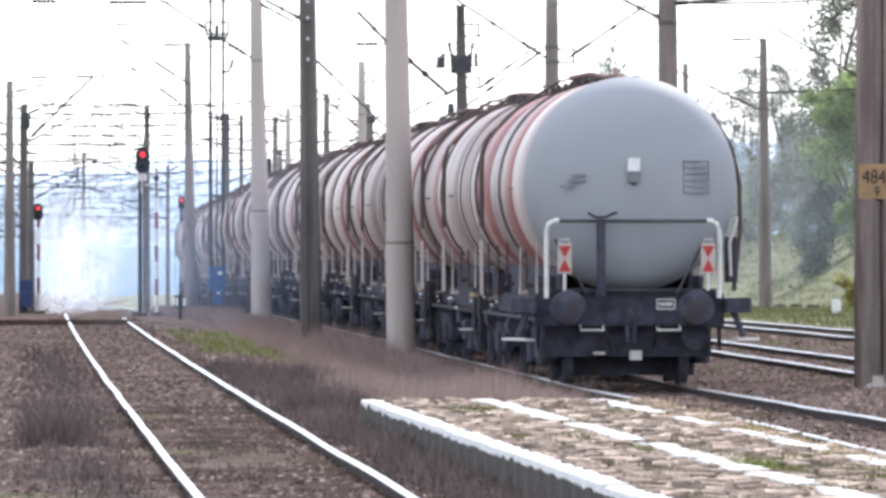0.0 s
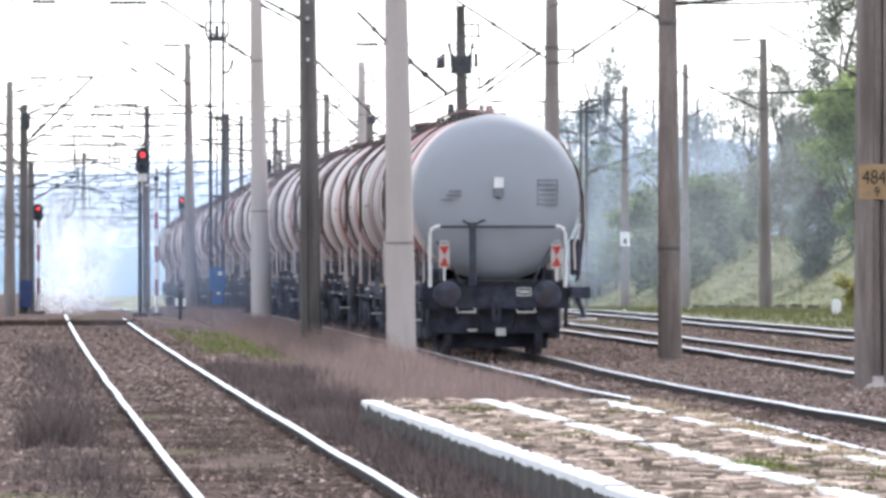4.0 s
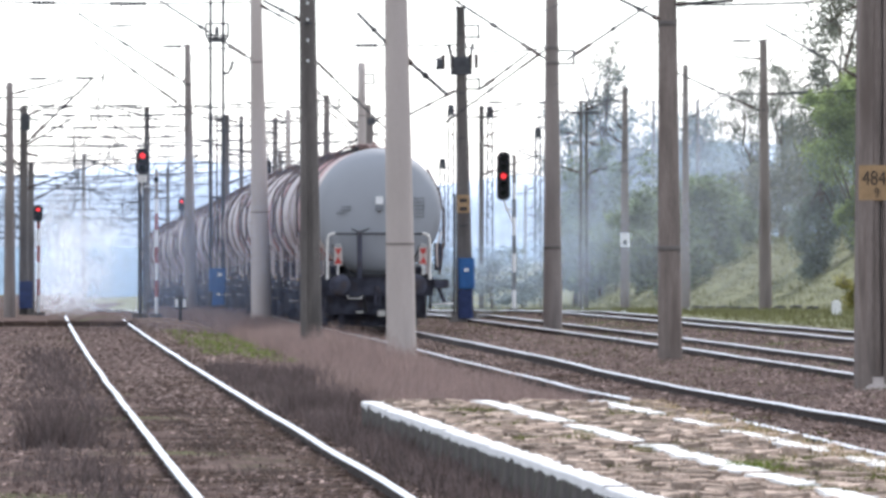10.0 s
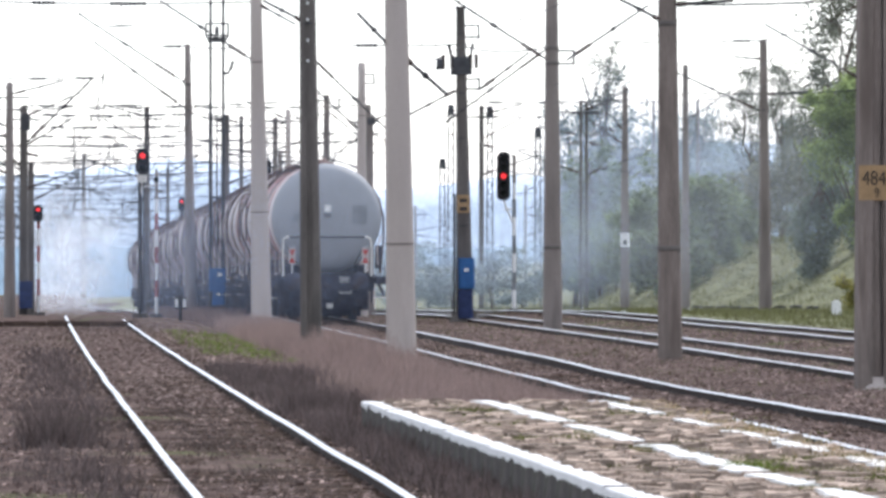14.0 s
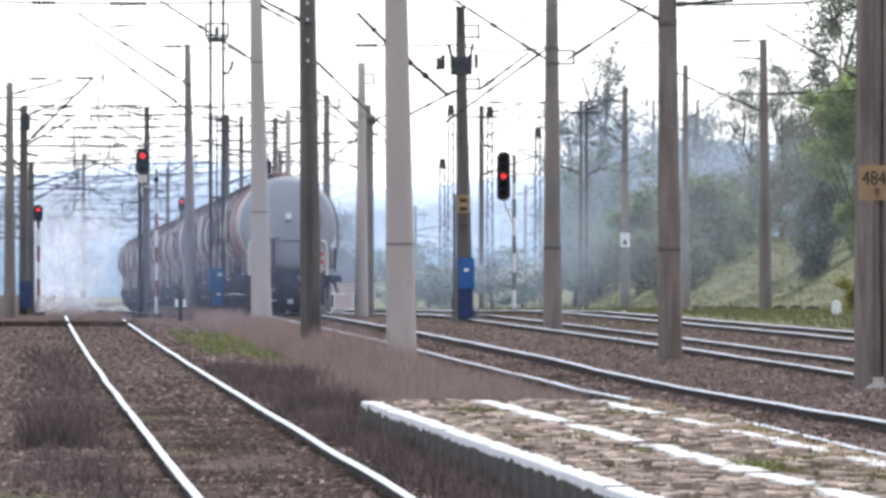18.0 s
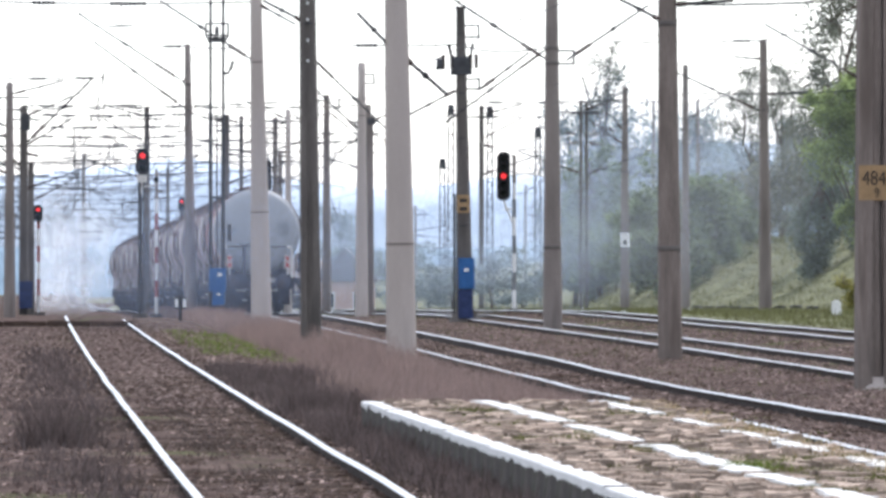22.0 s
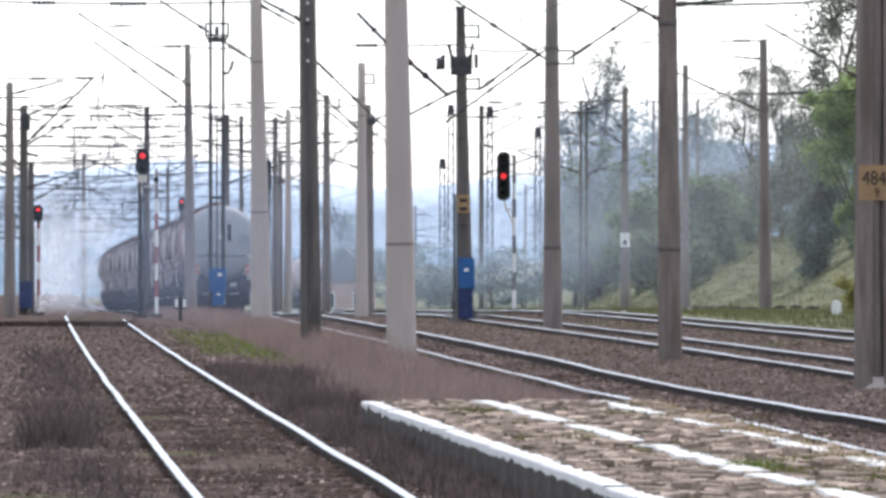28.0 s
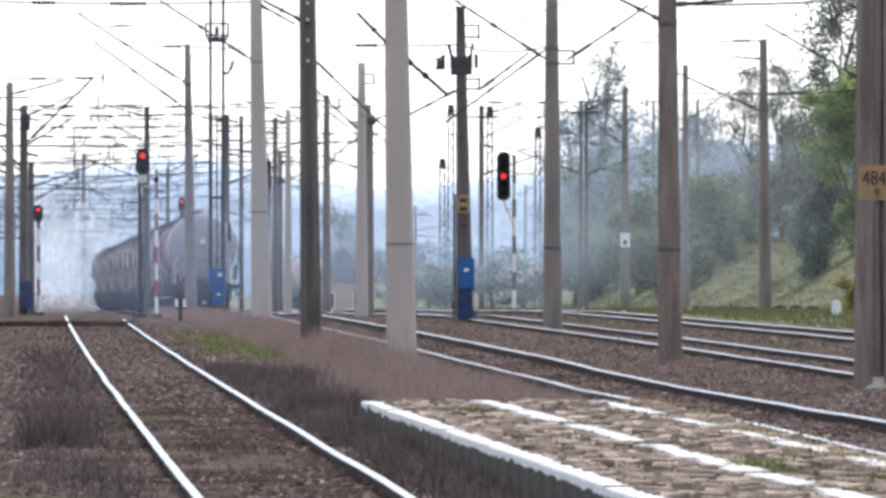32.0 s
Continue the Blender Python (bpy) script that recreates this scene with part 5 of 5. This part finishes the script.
stones(84, 190, line_left, 2.6, 24000, 4)
stones(104, 168, line_left, 0.85, 9000, 5)
stones(60, 230, line_main, 2.9, 26000, 2)
stones(80, 260, line_right, 2.6, 22000, 3)


def crown(blobs, n, size, seed, flat=0.6, dense=26, soft=0.16):
    """Many small leaves gathered in uneven clumps inside the given ellipsoids."""
    r = random.Random(seed)
    s = Shape()
    for (cx, cy, cz), (rx, ry, rz), share in blobs:
        clumps = []
        for _ in range(max(5, int(dense * share))):
            u, v = r.uniform(-1, 1), r.uniform(0, 6.283)
            k = r.uniform(0.45, 1.0)
            q = math.sqrt(1 - u * u)
            clumps.append((cx + rx * k * q * math.cos(v), cy + ry * k * q * math.sin(v), cz + rz * k * u, r.uniform(soft, soft * 2.1)))
        for _ in range(int(n * share)):
            x, y, z, g = r.choice(clumps)
            p = Vector((x + r.gauss(0, g * rx), y + r.gauss(0, g * ry), z + r.gauss(0, g * rz * 0.8)))
            a = Vector((r.gauss(0, 1), r.gauss(0, 1), r.gauss(0, flat))).normalized() * size * r.uniform(0.5, 1.3)
            b = Vector((r.gauss(0, 1), r.gauss(0, 1), r.gauss(0, 1))).cross(a).normalized() * a.length * 0.6
            s.add([p - a, p + b, p + a, p - b], [(0, 1, 2, 3)])
    return s


def tree(name, x, d, h, blobs, n, size, mat, label, seed, trunk=0.16, base=None):
    z = ground_z(x, d) if base is None else base
    r = random.Random(seed)
    root = thing(name, pose(x, d, z - 0.1), label, "tree" if name != "bush" else "bush")
    pts = [(r.gauss(0, 0.06) * k, 0, h * 0.9 * k / 6) for k in range(7)]
    t = Shape().tube(pts, trunk, 8, trunk * 0.3)
    for (cx, cy, cz), (rx, ry, rz), share in blobs:
        for _ in range(4):
            k = r.randint(2, 5)
            e = (cx + r.uniform(-0.7, 0.7) * rx, cy, cz + r.uniform(-0.5, 0.6) * rz)
            p = Vector(pts[k])
            t.tube([p, p.lerp(Vector(e), 0.5) + Vector((0, 0, 0.15)), e], trunk * 0.35, 5, trunk * 0.1)
    part("trunk", t, BARK, root, "thin branching trunk")
    part("crown", crown(blobs, int(n * 1.5), size * 0.8, seed, 1.0, 50, 0.24) if name == "pine_tree" else crown(blobs, n, size, seed), mat, root)
    return root


def simple_blobs(w, h, r, k=5):
    return [((r.uniform(-0.5, 0.5) * w, r.uniform(-0.3, 0.3) * w, h * (0.3 + 0.6 * i / k)), (w * r.uniform(0.35, 0.6), w * 0.5, h * r.uniform(0.16, 0.26)), 1.0 / k) for i in range(k)]


# near tree on the bank in painted-lit leaf colour, with darker trees behind it
R = random.Random(11)
tree("broadleaf_tree", 15.35, 258, 7.5, [((-0.3096, 0, 8.43 - ground_z(14.881, 258)), (0.9907, 0.99072, 0.9494), 0.18), ((-1.1765, 0, 7.089 - ground_z(14.881, 258)), (0.8669, 0.86688, 0.8669), 0.18), ((-0.2064, 0, 6.779 - ground_z(14.881, 258)), (1.032, 1.032, 1.2384), 0.22), ((-0.9288, 0, 5.644 - ground_z(14.881, 258)), (0.9494, 0.94944, 0.9082), 0.18), ((0, 0, 4.715 - ground_z(14.881, 258)), (0.7018, 0.70176, 1.2384), 0.14), ((-0.2064, 0, 3.064 - ground_z(14.881, 258)), (0.6605, 0.66048, 1.1558), 0.12)], 20000, 0.07, LEAF_LIT, "bright green broadleaf tree on the bank, sunlight in its leaf colour", 21)
tree("broadleaf_tree", 15.078, 283, 6, [((-0.1132, 0, 4.981 - ground_z(15.078, 283)), (0.8603, 0.86032, 1.132), 0.25), ((-0.2264, 0, 3.396 - ground_z(15.078, 283)), (0.9056, 0.9056, 1.3584), 0.3), ((0, 0, 1.812 - ground_z(15.078, 283)), (0.8603, 0.86032, 1.0188), 0.25), ((1.132, 0, 2.717 - ground_z(15.078, 283)), (0.6339, 0.63392, 1.5848), 0.2)], 16000, 0.075, LEAF_SHADED, "dense dark green tree on the bank, shade in its leaf colour", 22)
tree("bush", 13.75, 236, 1.4, simple_blobs(0.7, 1.5, R, 4), 1600, 0.05, AUTUMN, "yellowing bush at the foot of the bank", 25, 0.04)
for i, (x, d, h, w) in enumerate(((15.604, 378, 4.2, 2.6), (16.547, 372, 4.6, 2.6), (17.693, 368, 4.8, 2.8), (18.563, 362, 5.4, 2.8))):
    tree("bush", x, d, h, simple_blobs(w, h, R, 5), 4200, 0.1, PINE, "grey-green undergrowth on top of the bank", 130 + i, 0.08)
tree("broadleaf_tree", 17.904, 300, 13, simple_blobs(3.6, 12.5, R, 7), 12000, 0.1, PINE, "tall grey-green tree against the pale sky", 23)
tree("broadleaf_tree", 18.11, 330, 10, simple_blobs(2.6, 9.5, R, 6), 6000, 0.11, PINE, "tall airy grey-green tree", 24)
tree("pine_tree", 17.312, 400, 10, [((0.16, 0, 12.146 - ground_z(17.312, 400)), (0.832, 0.832, 0.768), 0.2), ((-0.64, 0, 10.866 - ground_z(17.312, 400)), (0.768, 0.768, 0.832), 0.2), ((0.48, 0, 10.386 - ground_z(17.312, 400)), (0.96, 0.96, 0.96), 0.25), ((-1.12, 0, 9.266 - ground_z(17.312, 400)), (0.576, 0.576, 0.704), 0.15), ((0.16, 0, 8.466 - ground_z(17.312, 400)), (0.96, 0.96, 0.768), 0.2)], 2600, 0.09, PINE, "slender airy pine with a bare trunk", 41, 0.1)
tree("pine_tree", 19.327, 404, 10, [((-0.1293, 0, 12.409 - ground_z(19.327, 404)), (0.711, 0.71104, 0.6464), 0.25), ((0.4202, 0, 11.117 - ground_z(19.327, 404)), (0.6464, 0.6464, 0.905), 0.25), ((-0.5494, 0, 10.47 - ground_z(19.327, 404)), (0.711, 0.71104, 0.7757), 0.25), ((0.3232, 0, 9.177 - ground_z(19.327, 404)), (0.5818, 0.58176, 0.8403), 0.25)], 2100, 0.09, PINE, "airy grey-green pine against the pale sky", 42, 0.1)
tree("pine_tree", 19.99, 396, 9, [((0, 0, 9.51 - ground_z(19.99, 396)), (0.697, 0.69696, 0.9504), 0.35), ((-0.1584, 0, 7.926 - ground_z(19.99, 396)), (0.8237, 0.82368, 0.9504), 0.35), ((0.3168, 0, 11.252 - ground_z(19.99, 396)), (0.5069, 0.50688, 0.7603), 0.3)], 1800, 0.09, PINE, "slim grey-green pine on the bank", 43, 0.1)
tree("pine_tree", 10.138, 440, 14, [((0.2112, 0, 15.276 - ground_z(10.138, 440)), (0.704, 0.704, 0.704), 0.2), ((-0.4224, 0, 14.044 - ground_z(10.138, 440)), (0.8448, 0.8448, 0.7744), 0.3), ((0.4576, 0, 12.988 - ground_z(10.138, 440)), (0.9152, 0.9152, 0.7744), 0.3), ((-0.352, 0, 12.108 - ground_z(10.138, 440)), (0.7744, 0.7744, 0.6336), 0.2)], 800, 0.09, PINE, "tall thin pine with a sparse crown", 44, 0.1)
for i, (x, d, h, w) in enumerate(((12.817, 338, 4.6, 2.2), (10.588, 352, 5.4, 2.4), (12.124, 346, 5.2, 2.3), (10.902, 334, 3.6, 2.2), (9.962, 362, 4.0, 2.0), (14.168, 350, 3.6, 1.8), (9.425, 385, 3.2, 2.2))):
    tree("bush", x, d, h, simple_blobs(w, h, R, 7), 8500, 0.11, BUSHY, "dense dark green bush at the foot of the bank", 60 + i, 0.08)
# trees beyond 400 m carry haze in their leaf colour
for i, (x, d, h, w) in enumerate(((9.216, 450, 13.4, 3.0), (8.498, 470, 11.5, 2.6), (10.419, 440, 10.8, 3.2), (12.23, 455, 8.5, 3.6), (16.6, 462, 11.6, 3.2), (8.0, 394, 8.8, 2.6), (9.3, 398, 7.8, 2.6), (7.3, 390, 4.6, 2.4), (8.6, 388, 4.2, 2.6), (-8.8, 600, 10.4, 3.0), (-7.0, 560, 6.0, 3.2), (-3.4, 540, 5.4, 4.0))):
    tree("broadleaf_tree", x, d, h, simple_blobs(w, h, R, 6), 7000 if 380 < d < 400 else 4000, 0.12, BUSHY if 380 < d < 400 else LEAF_FAR_HAZED, "hazy blue-green tree in the distance", 80 + i)
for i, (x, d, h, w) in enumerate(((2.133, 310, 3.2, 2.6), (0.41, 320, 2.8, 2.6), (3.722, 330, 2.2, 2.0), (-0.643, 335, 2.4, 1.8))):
    tree("bush", x, d, h, simple_blobs(w, h, R, 4), 3000, 0.075, LEAF_FAR_HAZED, "low bush by the side tracks in haze-tinted leaf", 90 + i, 0.06)


def ridge(d, rows, name, label, mat):
    """A wooded rise far off: a long mound with an uneven crest."""
    s = Shape()
    x0, x1 = rows[0][0], rows[-1][0]
    n, vs = 160, []
    for i in range(n + 1):
        x = x0 + (x1 - x0) * i / n
        h = lerp_rows(rows, x)
        h += 0.07 * h * noise.noise((x * 0.05, d, 1)) + 0.05 * h * noise.noise((x * 0.2, d, 2)) + 0.03 * h * noise.noise((x * 0.7, d, 6))
        vs += [(x, d, -8), (x, d + 12, h * 0.7), (x, d + 30, h), (x, d + 80, -8)]
    s.add(vs, [(i * 4 + k, i * 4 + 4 + k, i * 4 + 5 + k, i * 4 + 1 + k) for i in range(n) for k in range(3)], smooth=True)
    tagged(part(name, s, mat), label, "hills", kind="structure")


# distance haze is painted into the base colours of both rises
FAR_HILL = shade("far_woods_haze_tint", (0.62, 0.71, 0.82), 1.0, vary=0.06, size=0.02, fine=0.3, spec=0.0)
NEAR_HILL = shade("mid_woods_haze_tint", (0.25, 0.34, 0.42), 1.0, vary=0.15, size=0.05, fine=0.5, spec=0.0)
ridge(1900, ((-700, 20), (-125, 24), (-75, 28), (-20, 20), (30, 24), (70, 33), (130, 30), (700, 20)), "backdrop", "wooded hills painted pale blue for haze", FAR_HILL)
ridge(900, ((-300, 3), (-20, 3.2), (8, 3), (18, 6), (26, 13.5), (36, 17), (44, 13), (60, 15), (300, 12)), "backdrop", "wooded rise painted blue-grey for haze", NEAR_HILL)
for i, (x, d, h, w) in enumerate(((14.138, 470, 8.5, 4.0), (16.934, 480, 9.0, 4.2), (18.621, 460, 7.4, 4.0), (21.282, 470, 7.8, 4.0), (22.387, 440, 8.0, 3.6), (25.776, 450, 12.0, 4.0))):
    tree("broadleaf_tree", x, d, h, simple_blobs(w, h, R, 6), 5200, 0.14, LEAF_FAR_HAZED, "haze-tinted grey-green tree at the edge of far woods", 120 + i)


# ---- small things ----
def marker_stone(x, d, h, w):
    s = Shape()
    n = 10
    pts = [(-w / 2, 0), (w / 2, 0), (w / 2, h - w * 0.5)] + [(w / 2 * math.cos(a), h - w * 0.5 + w * 0.5 * math.sin(a)) for a in [math.pi * k / n for k in range(1, n)]] + [(-w / 2, h - w * 0.5)]
    k = len(pts)
    s.add([(a, -w * 0.3, b - 0.05) for a, b in pts] + [(a, w * 0.3, b - 0.05) for a, b in pts], [tuple(range(k)), tuple(range(2 * k - 1, k - 1, -1))] + [(i, k + i, k + (i + 1) % k, (i + 1) % k) for i in range(k)])
    ob = part("marker_stone", s, WHITE, at=pose(x, d, ground_z(x, d)))
    tagged(ob, "white round-topped marker stone beside the track", "marker stone", "marker stones")


marker_stone(11.47, 206, 0.5, 0.27)
marker_stone(8.894, 255, 0.26, 0.26)
marker_stone(5.683, 222, 0.14, 0.18)
marker_stone(5.609, 285, 0.2, 0.22)
for k in range(9):
    d = 283 - 6.0 * k
    x = 10.0 + (12.4 - 10.0) * (287 - d) / 54
    root = thing("wire_pulley_stand", pose(x, d, ground_z(x, d)), "low dark pulley stand of a signal wire", "pulley stand", "pulley stands")
    part("stake", Shape().box((0, 0, 0.05), (0.06, 0.06, 0.34)), STEEL, root)
    part("pulley_arm", Shape().box((0, 0, 0.2), (0.42, 0.06, 0.09), chamfer=0.02), STEEL, root)

# level crossing edge across the old track, and the raised bed behind it
root = thing("crossing_edge", pose(0, 0, 0), "low timber crossing edge with a pale top", "crossing edge")
for k in range(8):
    x0, x1 = -16.6 + 1.1 * k, -16.6 + 1.1 * (k + 1) - 0.02
    z0 = 0.215 + 0.006 * k
    p = part("plank", Shape().box(((x0 + x1) / 2, 178.6, z0), (x1 - x0, 0.3, 0.13), chamfer=0.02), SLEEPER, root)
    if k < 6:
        part("worn_top", Shape().box(((x0 + x1) / 2, 178.6, z0 + 0.072), (x1 - x0 - 0.04, 0.26, 0.02), chamfer=0.02), RUSTY, p, "pale worn plank top")
hump = Shape()
n = 14
vs = []
for i in range(n + 1):
    d = 184 + 24 * i / n
    for k in range(n + 1):
        u = -1 + 2 * k / n
        rise = (1 - u * u) ** 0.7 * math.sin(math.pi * i / n) ** 0.6
        vs.append((line_left(d) + 0.30 + 0.86 * u, d, 0.09 + 0.32 * rise + 0.01 * noise.noise((u * 4, d, 2))))
hump.add(vs, [(i * (n + 1) + k, i * (n + 1) + k + 1, (i + 1) * (n + 1) + k + 1, (i + 1) * (n + 1) + k) for i in range(n) for k in range(n)], smooth=True)
tagged(part("ballast_hump", hump, BALLAST), "low brown ballast hump behind the crossing edge", "ballast", kind="structure")


def house(x, d):
    z = -3.0
    root = thing("house", pose(x, d, z), "far pink house with a grey pitched roof", "house")
    part("wall", Shape().box((0, 0, 1.6), (4.4, 8, 3.2)), PLASTER, root)
    s = Shape().add([(-2.6, -4.3, 3.1), (2.6, -4.3, 3.1), (0, -4.3, 5.6), (-2.6, 4.3, 3.1), (2.6, 4.3, 3.1), (0, 4.3, 5.6)], [(0, 1, 2), (5, 4, 3), (0, 2, 5, 3), (2, 1, 4, 5), (1, 0, 3, 4)])
    part("roof", s, ROOF, root)
    for u in (-1.1, 1.1):
        w = part("window", Shape().box((u, -4.02, 1.7), (0.9, 0.08, 1.2)), WHITE, root, "pale window frame")
        part("pane", Shape().box((u, -4.07, 1.7), (0.72, 0.02, 1.0)), LENS, w)


house(-7.238, 520)


# ---- smoke and added haze sheets ----
def puff_mesh():
    s = Shape()
    vs, rings, n = [(0, -0.25, 0)], 8, 28
    for i in range(1, rings + 1):
        q = i / rings
        for k in range(n):
            a = 6.2831853 * k / n
            vs.append((q * math.cos(a), -0.25 * (1 - q * q), q * math.sin(a)))
    fs = [(0, 1 + (k + 1) % n, 1 + k) for k in range(n)]
    fs += [(1 + (i - 1) * n + k, 1 + (i - 1) * n + (k + 1) % n, 1 + i * n + (k + 1) % n, 1 + i * n + k) for i in range(1, rings) for k in range(n)]
    return s.add(vs, fs, smooth=True)


puffs = []
PUFF = puff_mesh().mesh("puff", SMOKE)
THIN = puff_mesh().mesh("thin_puff", HAZE)
VEIL = puff_mesh().mesh("veil_puff", FAINT)
DRIFT = puff_mesh().mesh("drift_puff", BLUISH)
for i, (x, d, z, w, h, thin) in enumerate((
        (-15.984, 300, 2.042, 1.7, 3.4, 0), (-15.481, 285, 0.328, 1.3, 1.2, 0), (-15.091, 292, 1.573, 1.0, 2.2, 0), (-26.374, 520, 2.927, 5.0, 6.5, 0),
        # wide faint sheets, added to veil what lies behind with haze
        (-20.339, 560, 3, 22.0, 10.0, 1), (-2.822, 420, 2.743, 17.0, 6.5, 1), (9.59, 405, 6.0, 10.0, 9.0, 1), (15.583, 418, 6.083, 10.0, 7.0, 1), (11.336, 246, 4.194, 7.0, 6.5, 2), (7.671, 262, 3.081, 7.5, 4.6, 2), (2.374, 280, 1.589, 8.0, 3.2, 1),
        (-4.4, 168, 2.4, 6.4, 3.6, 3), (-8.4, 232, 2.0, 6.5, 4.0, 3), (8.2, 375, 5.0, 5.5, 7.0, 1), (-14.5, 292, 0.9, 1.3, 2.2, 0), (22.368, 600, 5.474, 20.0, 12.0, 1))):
    ob = part("smoke_haze_puff", (PUFF, THIN, VEIL, DRIFT)[thin], (SMOKE, HAZE, FAINT, BLUISH)[thin], at=pose(x, d, z))
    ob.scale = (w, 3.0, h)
    tagged(ob, "thin drifting bluish smoke sheet added as distance haze" if thin else "pale blue-white exhaust smoke over the tracks", "smoke", "smoke")
    puffs.append((ob, x, d, z))


# ---- paving of the platform ----
def pave():
    root = bpy.data.objects["platform"]
    rest = Shape()
    r = random.Random(9)
    block = Shape().box((0, 0, -0.05), (0.205, 0.118, 0.1), taper=0.85).mesh("paver", BRICK)
    count = 0
    d = -29.0
    while d < 72.9:
        a, b = plat_left(d) + 0.1, plat_right(d)
        x = a + r.uniform(0, 0.1)
        while x < b - 0.1:
            sx = x + 0.1
            u1 = abs(sx - (0.246 - 0.0729 * (d - 75)))
            u2 = abs(sx - (1.37 - 0.070 * (d - 75.9)))
            flat = 0.25 if u1 < 0.22 or u2 < 0.2 else 1.0
            gap = noise.noise((sx * 0.7, d * 0.3, 14)) > 0.36
            z = PLAT_Z + flat * (0.035 * noise.noise((sx * 1.5, d * 0.7, 8)) + r.uniform(-0.03, 0.026))
            if not gap or flat < 1:
                if 46 < d < 49.4 and count < 300:
                    part("paver", block, BRICK, root, at=pose(sx, d, z, r.uniform(-4, 4), r.uniform(-3, 3), 4 + r.uniform(-4, 4)))
                    count += 1
                else:
                    rest.box((sx, d, z - 0.05), (0.205, 0.118, 0.1), radians(10 + r.uniform(-8, 8)), 0.85)
                    for k in range(1, 5):
                        a3 = rest.v[-k]
                        rest.v[-k] = (a3[0], a3[1], a3[2] + r.uniform(-0.024, 0.018) * flat)
            x += 0.214
        d += 0.128
    tagged(part("paving", rest, BRICK_J, root), kind="stuff")
    for base, ref, slope, half, worn_at in ((0.246, 75, 0.0729, 0.085, -0.26), (1.37, 75.9, 0.070, 0.065, -0.14)):
        d = 42.0
        while d < 72.6:
            n = r.uniform(0.25, 0.6)
            if noise.noise((base * 3, d * 0.45, 4)) > worn_at:
                s = Shape()
                vs = []
                for k in range(7):
                    q = d + n * k / 6
                    c = base - slope * (q - ref) + 0.06 * noise.noise((base, q * 0.9, 21))
                    wide = half * (1 + 0.9 * noise.noise((base, q * 1.7, 25)))
                    vs += [(c - wide + r.uniform(-0.06, 0.05), q, PLAT_Z + 0.012), (c + wide + r.uniform(-0.05, 0.06), q, PLAT_Z + 0.012)]
                vs += [(x, y, z - 0.03) for x, y, z in vs]
                s.add(vs, [(2 * k, 2 * k + 1, 2 * k + 3, 2 * k + 2) for k in range(6)] + [(0, 14, 15, 1)] + [(2 * k, 2 * k + 2, 2 * k + 16, 2 * k + 14) for k in range(6)] + [(2 * k + 1, 2 * k + 15, 2 * k + 17, 2 * k + 3) for k in range(6)])
                part("painted_dash", s, CHIPPED, root, "worn white painted line")
            d += n



pave()


def on_platform(name, label, mat, n, h, w, seed, where):
    r = random.Random(seed)
    s = Shape()
    for _ in range(n):
        x, d, spread = where(r)
        for _ in range(7):
            s.blade((x + r.gauss(0, spread), d + r.gauss(0, spread * 2.5), PLAT_Z - 0.03), h * r.uniform(0.5, 1.3), (r.gauss(0, h * 0.6), r.gauss(0, h * 0.6)), w * r.uniform(0.6, 1.4), r.uniform(0, 3.14))
    tagged(part(name, s, mat), label, "grass", kind="stuff")


def joints(r):
    while True:
        d = r.uniform(43, 72)
        a, b = plat_left(d) + 0.3, plat_right(d)
        x = a + (b - a) * r.random()
        if noise.noise((x * 0.9, d * 0.35, 14)) > 0.12:
            return x, d, 0.05


def edge_grass(r):
    d = r.uniform(43, 73)
    return plat_right(d) - abs(r.gauss(0, 0.2)), d, 0.08


on_platform("platform_moss", "mossy green weeds between the pavers", MOSS, 1500, 0.045, 0.012, 31, joints)
on_platform("platform_moss", "low olive moss spreading over the paving", MOSS, 1800, 0.022, 0.016, 36, lambda r: (lambda d: (1.0 + r.gauss(0, 0.4) - 0.0715 * (d - 75), d, 0.07))(r.uniform(58, 72)))
on_platform("platform_straw", "dry yellow straw scattered on the paving", STRAW, 900, 0.03, 0.006, 32, joints)
on_platform("platform_edge_grass", "dry grass along the worn platform edge", STRAW, 320, 0.07, 0.008, 33, edge_grass)
on_platform("grass_tuft", "green grass tuft growing through the paving", GREEN_WEED, 60, 0.07, 0.008, 34, lambda r: (2.23 + r.gauss(0, 0.12), 50.4 + r.gauss(0, 0.25), 0.05))
on_platform("grass_tuft", "small green tuft beside the white line", GREEN_WEED, 30, 0.05, 0.008, 35, lambda r: (1.301 + r.gauss(0, 0.1), 60 + r.gauss(0, 0.3), 0.05))


# ---- what moves ----
def motions():
    steps = [32 * k / 32 for k in range(33)]
    for i, w in enumerate(train):
        walk(w, [(t, on_line(rear_at(t) + HALF + 2 * HALF * i)) for t in steps])
    fine = [k / 12 for k in range(385)]
    for w in train:
        for ws in [o for o in w.children if o.name.startswith("wheelset")]:
            y0 = ws.location.y
            walk(ws, [(t, pose(0, y0, 0.47) @ Matrix.Rotation(-(rear_at(t) - 96) / 0.46, 4, "X")) for t in fine])
    for k, (ob, x, d, z) in enumerate(puffs):
        walk(ob, [(0, pose(x, d, z)), (16, pose(x - 0.5, d + 2, z + 0.2)), (32, pose(x - 1.0, d + 4, z + 0.3))])


motions()
